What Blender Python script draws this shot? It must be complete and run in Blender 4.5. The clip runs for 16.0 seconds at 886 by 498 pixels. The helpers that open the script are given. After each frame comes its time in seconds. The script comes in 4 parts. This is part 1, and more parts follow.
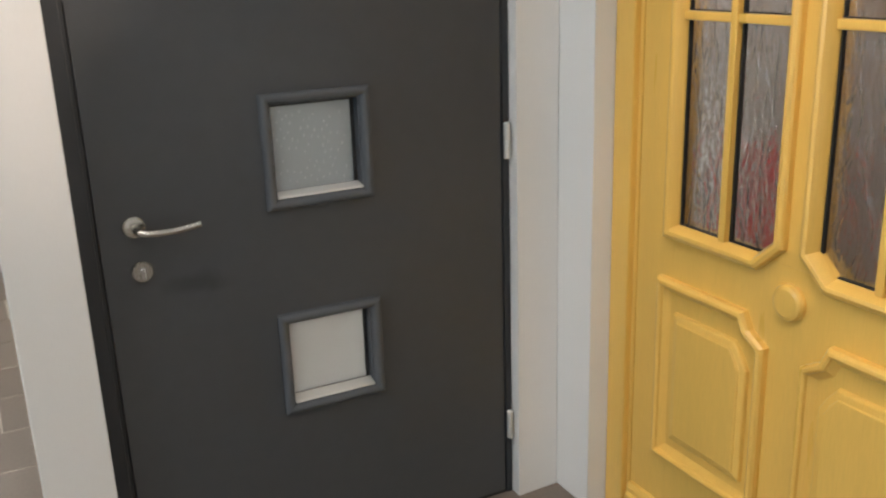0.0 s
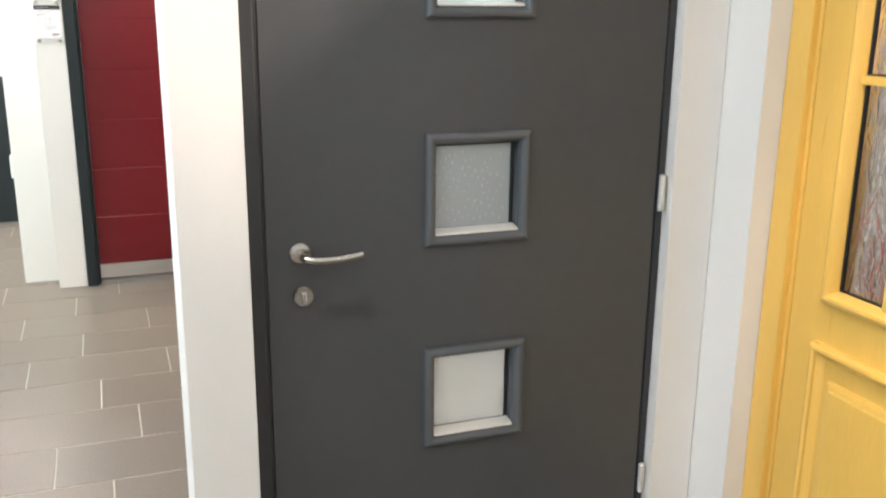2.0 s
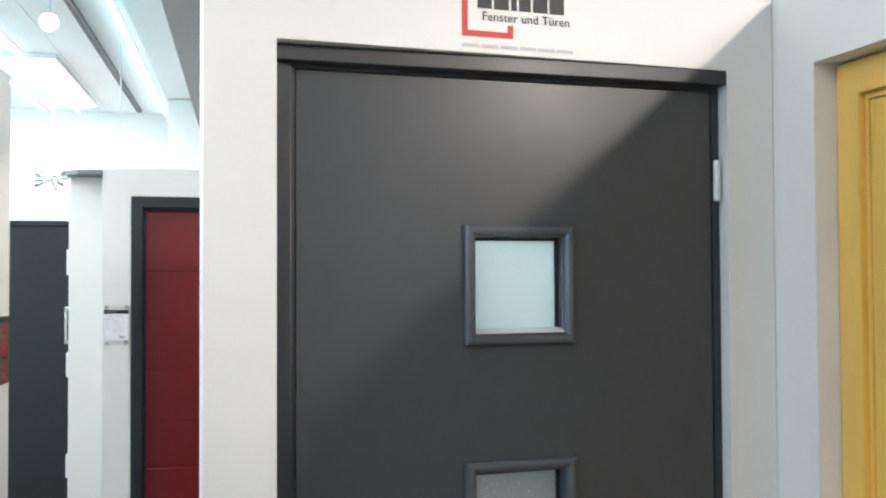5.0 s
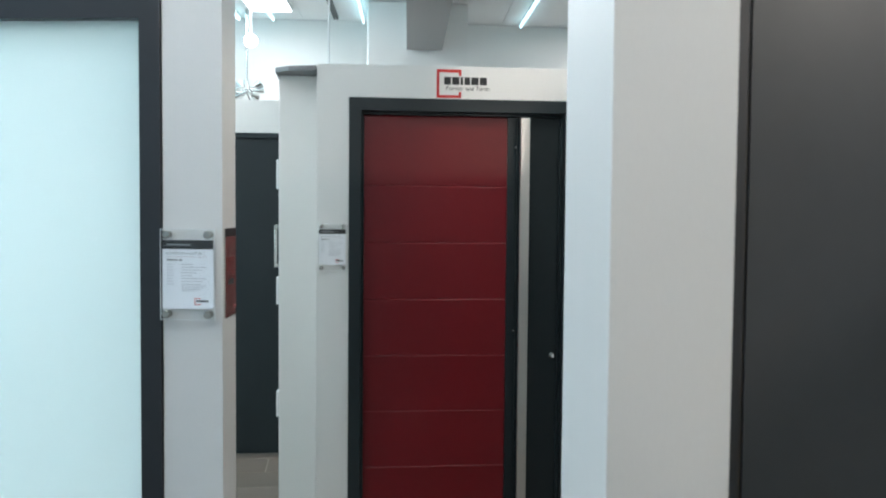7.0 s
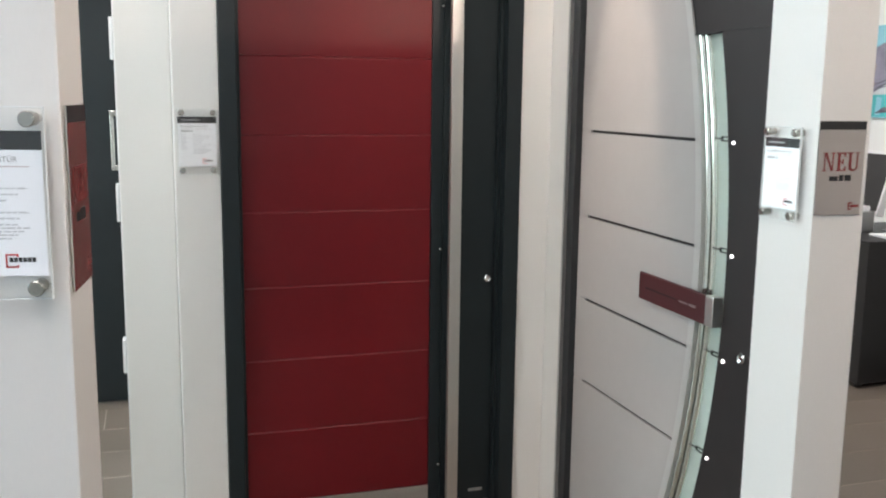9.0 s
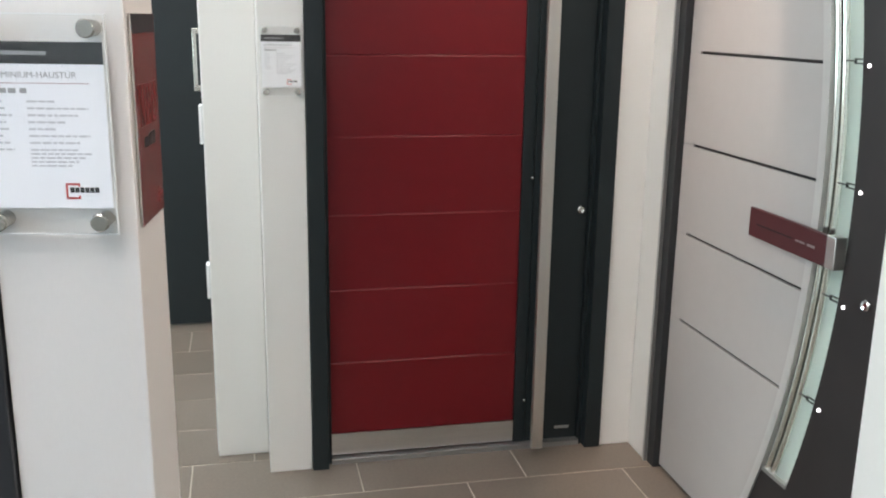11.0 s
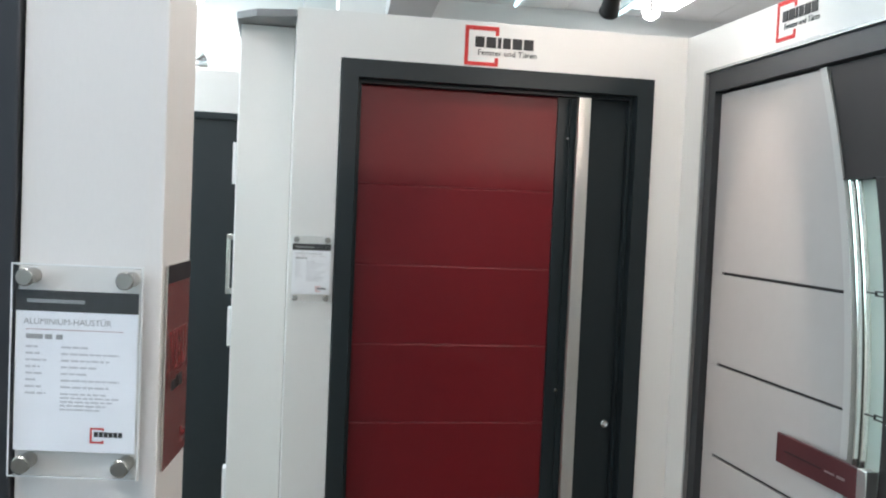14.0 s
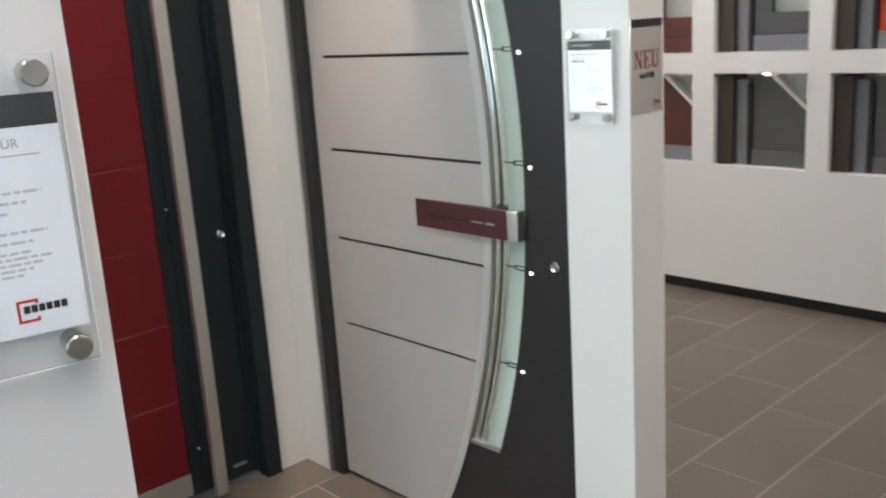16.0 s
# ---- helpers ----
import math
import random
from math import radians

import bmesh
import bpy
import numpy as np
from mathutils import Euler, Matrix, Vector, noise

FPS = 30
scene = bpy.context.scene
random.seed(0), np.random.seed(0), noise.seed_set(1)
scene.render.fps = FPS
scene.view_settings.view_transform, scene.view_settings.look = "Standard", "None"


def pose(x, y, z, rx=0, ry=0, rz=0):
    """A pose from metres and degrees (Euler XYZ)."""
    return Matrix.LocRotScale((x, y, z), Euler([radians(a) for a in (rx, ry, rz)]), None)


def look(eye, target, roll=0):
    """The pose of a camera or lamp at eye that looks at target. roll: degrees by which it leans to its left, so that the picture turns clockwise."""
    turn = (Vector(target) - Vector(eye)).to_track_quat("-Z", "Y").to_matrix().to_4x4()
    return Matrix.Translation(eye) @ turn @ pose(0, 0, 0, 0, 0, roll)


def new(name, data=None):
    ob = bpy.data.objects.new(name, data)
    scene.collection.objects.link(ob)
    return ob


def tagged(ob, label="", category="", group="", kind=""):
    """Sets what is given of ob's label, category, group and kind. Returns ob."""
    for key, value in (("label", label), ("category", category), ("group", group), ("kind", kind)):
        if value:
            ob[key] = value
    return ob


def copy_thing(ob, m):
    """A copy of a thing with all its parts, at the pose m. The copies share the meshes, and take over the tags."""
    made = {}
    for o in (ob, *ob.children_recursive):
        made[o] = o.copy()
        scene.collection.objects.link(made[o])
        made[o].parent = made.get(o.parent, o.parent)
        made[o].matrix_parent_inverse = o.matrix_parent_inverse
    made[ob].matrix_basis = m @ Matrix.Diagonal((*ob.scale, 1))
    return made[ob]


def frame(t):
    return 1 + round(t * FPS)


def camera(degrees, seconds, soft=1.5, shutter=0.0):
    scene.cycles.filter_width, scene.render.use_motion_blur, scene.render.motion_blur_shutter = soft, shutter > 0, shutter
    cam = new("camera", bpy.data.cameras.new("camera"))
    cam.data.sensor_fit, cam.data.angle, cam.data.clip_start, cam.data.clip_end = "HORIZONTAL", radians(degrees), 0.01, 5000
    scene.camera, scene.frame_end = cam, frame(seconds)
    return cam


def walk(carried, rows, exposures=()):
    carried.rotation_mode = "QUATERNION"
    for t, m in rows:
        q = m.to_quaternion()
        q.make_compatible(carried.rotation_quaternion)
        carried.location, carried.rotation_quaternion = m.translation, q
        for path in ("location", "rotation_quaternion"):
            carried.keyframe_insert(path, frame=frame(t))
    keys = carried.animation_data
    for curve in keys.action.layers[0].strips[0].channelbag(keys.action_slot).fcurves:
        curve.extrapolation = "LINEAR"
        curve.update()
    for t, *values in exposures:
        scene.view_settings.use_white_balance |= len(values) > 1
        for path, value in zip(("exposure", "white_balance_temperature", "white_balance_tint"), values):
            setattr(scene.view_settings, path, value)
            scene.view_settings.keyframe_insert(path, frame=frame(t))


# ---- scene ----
cam = camera(51.0, 16.0, soft=2.0, shutter=0.25)
PATH = [
    (0, (-0.641, -2.246, 1.649), (0.219, -0.544, 1.045), -1.9),
    (0.5, (-0.7, -2.245, 1.653), (0.049, -0.534, 0.937), 0.5),
    (1, (-0.739, -2.25, 1.596), (-0.071, -0.531, 0.822), -0.2),
    (1.5, (-0.751, -2.252, 1.621), (-0.091, -0.471, 0.996), 0.5),
    (2, (-0.77, -2.223, 1.676), (-0.104, -0.413, 1.149), 0.6),
    (2.5, (-0.77, -2.228, 1.732), (-0.087, -0.377, 1.404), -0.0),
    (3, (-0.759, -2.248, 1.721), (-0.069, -0.378, 1.558), 0.0),
    (3.2, (-0.756, -2.235, 1.783), (-0.065, -0.366, 1.615), 0.3),
    (5.3, (-0.687, -2.166, 1.803), (-0.182, -0.234, 1.902), 0.2),
    (5.5, (-0.718, -2.108, 1.796), (-0.244, -0.168, 1.915), 0.7),
    (6, (-0.868, -1.889, 1.774), (-0.401, 0.054, 1.845), 1.5),
    (6.5, (-0.946, -1.571, 1.726), (-0.609, 0.399, 1.672), 0.6),
    (7, (-0.958, -1.196, 1.729), (-0.742, 0.79, 1.633), 0.5),
    (7.5, (-1.034, -0.892, 1.715), (-0.711, 1.078, 1.601), 1.5),
    (8, (-1.131, -0.6, 1.704), (-0.552, 1.308, 1.548), 0.9),
    (8.5, (-1.103, -0.274, 1.686), (-0.517, 1.622, 1.441), 1.2),
    (9, (-1.155, -0.004, 1.677), (-0.567, 1.88, 1.356), 0.7),
    (9.5, (-1.191, 0.127, 1.659), (-0.603, 1.988, 1.225), 0.4),
    (9.7, (-1.171, 0.139, 1.647), (-0.637, 1.999, 1.14), -0.0),
    (11.8, (-1.142, 0.163, 1.684), (-0.739, 2.079, 1.274), 0.8),
    (12, (-1.145, 0.162, 1.691), (-0.736, 2.084, 1.323), 0.7),
    (12.5, (-1.145, 0.161, 1.711), (-0.724, 2.097, 1.434), 0.6),
    (13, (-1.15, 0.164, 1.727), (-0.712, 2.105, 1.529), 0.9),
    (13.5, (-1.148, 0.167, 1.736), (-0.703, 2.112, 1.602), 1.0),
    (14, (-1.143, 0.154, 1.737), (-0.78, 2.119, 1.654), 2.5),
    (14.5, (-1.175, 0.149, 1.719), (-0.827, 2.11, 1.546), 2.9),
    (15, (-1.392, 0.2, 1.69), (-0.566, 2.006, 1.451), 1.7),
    (15.5, (-1.486, 0.375, 1.644), (-0.407, 2.022, 1.29), -0.5),
    (16, (-1.544, 0.514, 1.666), (-0.218, 1.932, 1.184), -3.7),
]
walk(cam, [(t, look(eye, target, roll)) for t, eye, target, roll in PATH],
     exposures=[(0.0, 0.24, 7400, 21), (0.5, 0.54, 7400, 21), (1.0, 0.74, 7400, 21), (2.0, 0.90, 7250, 20), (3.0, 0.81, 7000, 18), (5.5, 0.04, 6350, 14), (6.0, -0.18, 6300, 14),
                (7.0, -0.48, 6200, 11), (8.0, -0.68, 6500, 14), (8.5, -0.24, 6800, 19), (9.5, 0.03, 7050, 21), (12.5, 0.14, 6850, 21), (14.0, -0.13, 6550, 17), (16.0, -0.2, 7000, 22)])

# ---- light ----
world = bpy.data.worlds.new("world")
scene.world = world
world.use_nodes = True
world.node_tree.nodes["Background"].inputs["Color"].default_value = (0.80, 0.92, 1.0, 1)
world.node_tree.nodes["Background"].inputs["Strength"].default_value = 0.25


def area_lamp(name, m, size_x, size_y, watts, colour):
    data = bpy.data.lights.new(name, "AREA")
    data.shape, data.size, data.size_y = "RECTANGLE", size_x, size_y
    data.energy, data.color = watts, colour
    ob = new(name, data)
    ob.matrix_basis = m
    return ob


def spot_lamp(name, eye, target, watts, colour, angle=50.0, blend=0.5, radius=0.05):
    data = bpy.data.lights.new(name, "SPOT")
    data.energy, data.color, data.spot_size, data.spot_blend = watts, colour, radians(angle), blend
    data.shadow_soft_size = radius
    ob = new(name, data)
    ob.matrix_basis = look(eye, target)
    return ob


WARM, NEUTRAL = (1.0, 0.90, 0.78), (1.0, 0.96, 0.91)
SKY, PALE_SKY = (0.43, 0.76, 1.0), (0.62, 0.91, 0.98)
# daylight from the shop windows, away on the -x side
area_lamp("window_light", look((-5.6, -1.1, 2.35), (0.0, -1.1, 1.9)), 4.6, 1.8, 70, SKY)
area_lamp("window_light", look((-5.6, 4.7, 2.35), (-1.6, 2.0, 1.9)), 4.6, 1.8, 255, PALE_SKY)
# ceiling light panels; several are added out of view to brighten the stands
CEILING_PANELS = [(-1.62, 5.9, 35), (-2.6, 4.2, 22), (-2.25, 1.95, 6), (-0.6, -2.6, 8.5), (-2.5, -0.8, 2), (2.3, 3.2, 9), (1.6, 6.0, 32), (2.3, -1.0, 11), (-1.5, 0.2, 9)]
for px, py, watts in CEILING_PANELS:
    area_lamp("panel_and_fill_light", look((px, py, 3.30), (px, py + 0.001, 0.0)), 0.30, 1.8, watts, NEUTRAL)
# track spots; several are added, unseen, to brighten doors, posts and niches
SPOTS = [((1.70, -3.4, 3.25), (0.28, 0.0, 2.15), 250, 34), ((0.06, 2.88, 3.2), (0.215, 2.87, 1.77), 170, 24),
         ((-0.65, 2.80, 3.25), (-0.45, 3.45, 2.45), 135, 84), ((2.2, 3.6, 3.2), (3.15, 3.0, 1.2), 22, 60), ((0.2, 1.1, 3.2), (-1.25, 1.27, 1.4), 85, 36),
         ((-0.30, 2.25, 3.2), (0.24, 3.35, 1.95), 55, 60), ((0.80, 0.62, 3.2), (0.42, 1.84, 1.25), 62, 46), ((0.10, -1.05, 3.2), (0.95, -1.0, 0.75), 48, 46)]
for eye, target, watts, angle in SPOTS:
    spot_lamp("track_and_fill_spot", eye, target, watts, WARM, angle)


# ---- materials ----
def material(name, colour, rough=0.5, metal=0.0, vary=0.06, scale=8.0, bump=0.02, fine=220.0, stretch=(1, 1, 1), coat=0.0,
             transmission=0.0, alpha=1.0, emit=0.0, per_object=0.0, ior=1.5, gloss=0.5):
    m = bpy.data.materials.new(name)
    m.use_nodes = True
    nt = m.node_tree
    b = nt.nodes["Principled BSDF"]
    tc = nt.nodes.new("ShaderNodeTexCoord")
    mp = nt.nodes.new("ShaderNodeMapping")
    mp.inputs["Scale"].default_value = stretch
    nt.links.new(tc.outputs["Object"], mp.inputs["Vector"])
    big = nt.nodes.new("ShaderNodeTexNoise")
    big.inputs["Scale"].default_value, big.inputs["Detail"].default_value = scale, 6 if bump else 1.5
    small = nt.nodes.new("ShaderNodeTexNoise")
    small.inputs["Scale"].default_value, small.inputs["Detail"].default_value = fine, 3
    nt.links.new(mp.outputs["Vector"], big.inputs["Vector"])
    nt.links.new(mp.outputs["Vector"], small.inputs["Vector"])
    both = nt.nodes.new("ShaderNodeMath")
    both.operation = "ADD"
    nt.links.new(big.outputs["Fac"], both.inputs[0])
    nt.links.new(small.outputs["Fac"], both.inputs[1])
    span = nt.nodes.new("ShaderNodeMapRange")
    span.inputs["From Min"].default_value, span.inputs["From Max"].default_value = 0.5, 1.5
    span.interpolation_type = "SMOOTHSTEP"
    span.inputs["To Min"].default_value, span.inputs["To Max"].default_value = 1 - vary, 1 + vary
    nt.links.new(both.outputs[0], span.inputs["Value"])
    last = span.outputs["Result"]
    if per_object:
        info = nt.nodes.new("ShaderNodeObjectInfo")
        shift = nt.nodes.new("ShaderNodeMapRange")
        shift.inputs["To Min"].default_value, shift.inputs["To Max"].default_value = 1 - per_object, 1 + per_object
        nt.links.new(info.outputs["Random"], shift.inputs["Value"])
        times = nt.nodes.new("ShaderNodeMath")
        times.operation = "MULTIPLY"
        nt.links.new(last, times.inputs[0])
        nt.links.new(shift.outputs["Result"], times.inputs[1])
        last = times.outputs[0]
    tint = nt.nodes.new("ShaderNodeVectorMath")
    tint.operation = "SCALE"
    tint.inputs[0].default_value = colour
    nt.links.new(last, tint.inputs["Scale"])
    nt.links.new(tint.outputs["Vector"], b.inputs["Base Color"])
    rr = nt.nodes.new("ShaderNodeMapRange")
    rr.inputs["From Min"].default_value, rr.inputs["From Max"].default_value = 0.2, 0.8
    rr.interpolation_type = "SMOOTHSTEP"
    rr.inputs["To Min"].default_value, rr.inputs["To Max"].default_value = max(0.02, rough * 0.88), min(1, rough * 1.12)
    nt.links.new(big.outputs["Fac"], rr.inputs["Value"])
    nt.links.new(rr.outputs["Result"], b.inputs["Roughness"])
    b.inputs["Metallic"].default_value, b.inputs["IOR"].default_value = metal, ior
    b.inputs["Coat Weight"].default_value, b.inputs["Specular IOR Level"].default_value = coat, gloss
    b.inputs["Transmission Weight"].default_value, b.inputs["Alpha"].default_value = transmission, alpha
    if emit:
        b.inputs["Emission Color"].default_value = (*colour, 1)
        b.inputs["Emission Strength"].default_value = emit
    if bump:
        bp = nt.nodes.new("ShaderNodeBump")
        bp.inputs["Strength"].default_value, bp.inputs["Distance"].default_value = min(1.0, bump * 10), 0.0006
        nt.links.new(small.outputs["Fac"], bp.inputs["Height"])
        nt.links.new(bp.outputs["Normal"], b.inputs["Normal"])
    return m


M = {
    "wall": material("white_wall_panel", (0.78, 0.77, 0.74), 0.42, vary=0.014, scale=1.4, bump=0.006, fine=260, stretch=(1, 1, 0.3)),
    "plaster": material("white_plaster", (0.80, 0.80, 0.78), 0.8, vary=0.03, scale=1.2, bump=0.04),
    "ceiling": material("ceiling_board", (0.86, 0.87, 0.87), 0.85, vary=0.03, scale=3.0, bump=0.04),
    "beam": material("grey_beam_paint", (0.45, 0.45, 0.45), 0.8, vary=0.03),
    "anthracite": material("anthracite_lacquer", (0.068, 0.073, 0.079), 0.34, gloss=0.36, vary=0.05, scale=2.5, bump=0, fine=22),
    # base colour darkened to near black for the shade in the door reveals
    "shaded_frame": material("shaded_anthracite_lacquer", (0.024, 0.027, 0.031), 0.40, vary=0.05, scale=3.0, bump=0, fine=22),
    "moulding": material("grey_window_moulding", (0.092, 0.102, 0.114), 0.20, vary=0.03, bump=0, fine=25),
    "petrol": material("dark_petrol_grey_lacquer", (0.014, 0.021, 0.024), 0.42, gloss=0.35, vary=0.06, scale=4.0, bump=0, fine=22),
    "red": material("carmine_red_lacquer", (0.150, 0.0043, 0.0082), 0.40, gloss=0.42, vary=0.05, scale=3.0, bump=0, fine=25),
    "steel": material("brushed_steel", (0.74, 0.71, 0.66), 0.44, metal=1.0, vary=0.05, scale=6, bump=0.015, fine=200, stretch=(8, 8, 0.2)),
    "steel_flat": material("brushed_steel_plate", (0.74, 0.73, 0.70), 0.34, metal=1.0, vary=0.08, scale=10, bump=0.02, fine=160, stretch=(0.3, 6, 6)),
    "nickel": material("satin_nickel", (0.55, 0.53, 0.49), 0.22, metal=1.0, vary=0.05, bump=0.01),
    "chrome": material("polished_chrome", (0.75, 0.75, 0.74), 0.08, metal=1.0, vary=0.03, bump=0.0),
    "yellow": material("honey_yellow_painted_wood", (0.82, 0.49, 0.112), 0.30, vary=0.06, scale=4.0, bump=0.008, fine=90, stretch=(3, 3, 0.2), coat=0.35),
    "silver": material("pearl_light_grey_lacquer", (0.43, 0.405, 0.39), 0.42, vary=0.02, scale=2.0, bump=0, fine=25),
    "brown": material("dark_umber_lacquer", (0.022, 0.018, 0.018), 0.5, gloss=0.35, vary=0.06, scale=4.0, bump=0, fine=25),
    "mauve": material("dark_red_handle_plate", (0.075, 0.020, 0.022), 0.35, vary=0.08, scale=12, bump=0.02),
    "alu": material("anodised_aluminium", (0.46, 0.47, 0.47), 0.36, metal=0.85, vary=0.03, bump=0.01),
    "black": material("black_laminate", (0.010, 0.010, 0.011), 0.45, vary=0.1, scale=6, bump=0.02),
    "print_black": material("black_print", (0.012, 0.012, 0.013), 0.5, vary=0.05),
    "print_grey": material("grey_print", (0.35, 0.35, 0.35), 0.6, vary=0.05),
    "print_pale": material("pale_grey_print", (0.58, 0.58, 0.60), 0.6, vary=0.05),
    "print_red": material("red_print", (0.62, 0.03, 0.025), 0.5, vary=0.04),
    "print_dark_red": material("dark_red_print", (0.24, 0.02, 0.02), 0.5, vary=0.04),
    "paper": material("white_paper", (0.92, 0.93, 0.95), 0.7, vary=0.015, bump=0.01),
    "card": material("silver_grey_card", (0.64, 0.58, 0.54), 0.13, metal=0.85, vary=0.03, bump=0),
    "grout": material("light_cement_grout", (0.47, 0.42, 0.35), 0.9, vary=0.12, scale=12, bump=0.08),
    "tile": material("taupe_stoneware_tile", (0.168, 0.138, 0.114), 0.38, vary=0.14, scale=2.6, bump=0.04, fine=90, per_object=0.07),
    "seal": material("black_rubber_seal", (0.012, 0.012, 0.012), 0.6, vary=0.05),
    "lamp_white": material("white_lamp_housing", (0.8, 0.8, 0.8), 0.4, vary=0.02),
    "glow": material("light_panel_diffuser", (0.92, 0.97, 1.0), 0.5, emit=10.0, bump=0),
    "glow_strip": material("light_strip_diffuser", (0.55, 0.92, 1.0), 0.5, emit=4.4, bump=0),
    "bulb": material("spot_lamp_glass", (1.0, 0.96, 0.9), 0.3, emit=40.0, bump=0),
    "led": material("door_led_lens", (0.95, 0.97, 1.0), 0.2, emit=4.0, bump=0),
    "leaf": material("palm_leaf", (0.30, 0.36, 0.35), 0.45, vary=0.2, scale=12),
    "cap": material("grey_cover_board", (0.20, 0.20, 0.205), 0.6, vary=0.05),
    "acrylic_edge": material("cut_acrylic_edge", (0.80, 0.83, 0.82), 0.35, vary=0.04, bump=0),
    "soil_pot": material("dark_planter", (0.03, 0.03, 0.032), 0.5),
}


def glass_material(name, colour, rough, wave=0.0, wave_scale=30.0, stretch=(1, 1, 1), milk=0.0):
    """Clear, frosted or ornamental glass; milk mixes in a translucent body."""
    m = bpy.data.materials.new(name)
    m.use_nodes = True
    nt = m.node_tree
    b = nt.nodes["Principled BSDF"]
    b.inputs["Base Color"].default_value = (*colour, 1)
    b.inputs["Roughness"].default_value, b.inputs["Transmission Weight"].default_value, b.inputs["IOR"].default_value = rough, 1.0, 1.45
    if wave:
        tc = nt.nodes.new("ShaderNodeTexCoord")
        mp = nt.nodes.new("ShaderNodeMapping")
        mp.inputs["Scale"].default_value = stretch
        n = nt.nodes.new("ShaderNodeTexNoise")
        n.inputs["Scale"].default_value, n.inputs["Detail"].default_value, n.inputs["Distortion"].default_value = wave_scale, 2, 1.6
        bp = nt.nodes.new("ShaderNodeBump")
        bp.inputs["Strength"].default_value, bp.inputs["Distance"].default_value = wave, 0.025
        nt.links.new(tc.outputs["Object"], mp.inputs["Vector"])
        nt.links.new(mp.outputs["Vector"], n.inputs["Vector"])
        nt.links.new(n.outputs["Fac"], bp.inputs["Height"])
        nt.links.new(bp.outputs["Normal"], b.inputs["Normal"])
    if milk:
        out = nt.nodes["Material Output"]
        tr = nt.nodes.new("ShaderNodeBsdfTranslucent")
        tr.inputs["Color"].default_value = (*colour, 1)
        mix = nt.nodes.new("ShaderNodeMixShader")
        mix.inputs["Fac"].default_value = milk
        nt.links.new(b.outputs["BSDF"], mix.inputs[1])
        nt.links.new(tr.outputs["BSDF"], mix.inputs[2])
        nt.links.new(mix.outputs["Shader"], out.inputs["Surface"])
    return m


M["acrylic"] = glass_material("clear_acrylic", (0.97, 0.985, 0.98), 0.03)
M["clear_glass"] = glass_material("greenish_clear_glass", (0.86, 0.95, 0.91), 0.04)
M["satin_glass"] = glass_material("satin_frosted_glass", (0.88, 0.93, 0.90), 0.75, milk=0.40)
M["satin_pane"] = glass_material("satin_window_glass", (0.79, 0.90, 0.91), 0.6, wave=0.05, wave_scale=70.0, milk=0.40)
M["frost_door_glass"] = glass_material("frosted_door_glass", (0.93, 1.0, 1.0), 0.8, milk=0.96)
M["drop_glass"] = glass_material("raindrop_ornamental_glass", (0.46, 0.49, 0.50), 0.28, wave=0.16, wave_scale=40.0, stretch=(1, 1, 0.8), milk=0.40)
# opaque near-white colour stands in for the glints on the drops
M["drop"] = material("glint_white_drop", (0.90, 0.91, 0.92), 0.10, vary=0.02, bump=0)
M["mirror_rail"] = material("polished_pale_rail", (0.66, 0.66, 0.60), 0.16, metal=0.9, vary=0.03, bump=0)
M["pale_rail"] = material("pale_anodised_rail", (0.52, 0.51, 0.49), 0.4, metal=0.3, vary=0.03, bump=0.01)
M["bead"] = material("pale_satin_bead", (0.70, 0.69, 0.66), 0.34, metal=0.4, vary=0.03)
M["milk_glass"] = glass_material("white_satin_glass", (0.66, 0.65, 0.63), 0.85, milk=0.5)
M["antique_glass"] = glass_material("antique_ripple_glass", (0.90, 0.88, 0.87), 0.10, wave=0.5, wave_scale=26.0, stretch=(1, 1, 0.35), milk=0.10)


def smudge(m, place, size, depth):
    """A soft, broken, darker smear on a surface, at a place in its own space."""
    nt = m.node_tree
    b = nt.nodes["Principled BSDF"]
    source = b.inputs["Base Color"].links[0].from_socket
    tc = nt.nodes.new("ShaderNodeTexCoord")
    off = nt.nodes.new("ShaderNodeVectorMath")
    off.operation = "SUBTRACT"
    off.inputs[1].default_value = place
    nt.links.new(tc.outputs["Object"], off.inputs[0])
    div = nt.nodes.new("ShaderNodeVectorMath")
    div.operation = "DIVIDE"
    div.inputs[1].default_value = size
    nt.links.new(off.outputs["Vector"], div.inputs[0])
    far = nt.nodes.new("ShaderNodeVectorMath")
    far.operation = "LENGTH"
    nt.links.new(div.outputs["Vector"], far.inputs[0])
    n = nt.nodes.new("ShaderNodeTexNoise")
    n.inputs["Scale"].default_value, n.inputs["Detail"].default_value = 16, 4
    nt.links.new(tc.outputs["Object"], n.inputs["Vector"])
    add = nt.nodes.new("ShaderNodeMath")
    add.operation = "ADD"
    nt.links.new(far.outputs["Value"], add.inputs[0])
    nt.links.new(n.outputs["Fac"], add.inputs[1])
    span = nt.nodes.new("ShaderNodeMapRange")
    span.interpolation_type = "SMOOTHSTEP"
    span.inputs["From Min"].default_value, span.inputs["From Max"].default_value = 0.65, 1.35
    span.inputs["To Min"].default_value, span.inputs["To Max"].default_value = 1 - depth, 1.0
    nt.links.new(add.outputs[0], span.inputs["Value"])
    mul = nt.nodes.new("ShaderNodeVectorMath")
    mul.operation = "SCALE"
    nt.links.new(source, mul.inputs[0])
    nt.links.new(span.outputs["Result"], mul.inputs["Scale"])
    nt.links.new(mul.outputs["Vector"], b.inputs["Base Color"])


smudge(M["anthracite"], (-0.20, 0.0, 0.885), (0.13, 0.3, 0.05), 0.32)

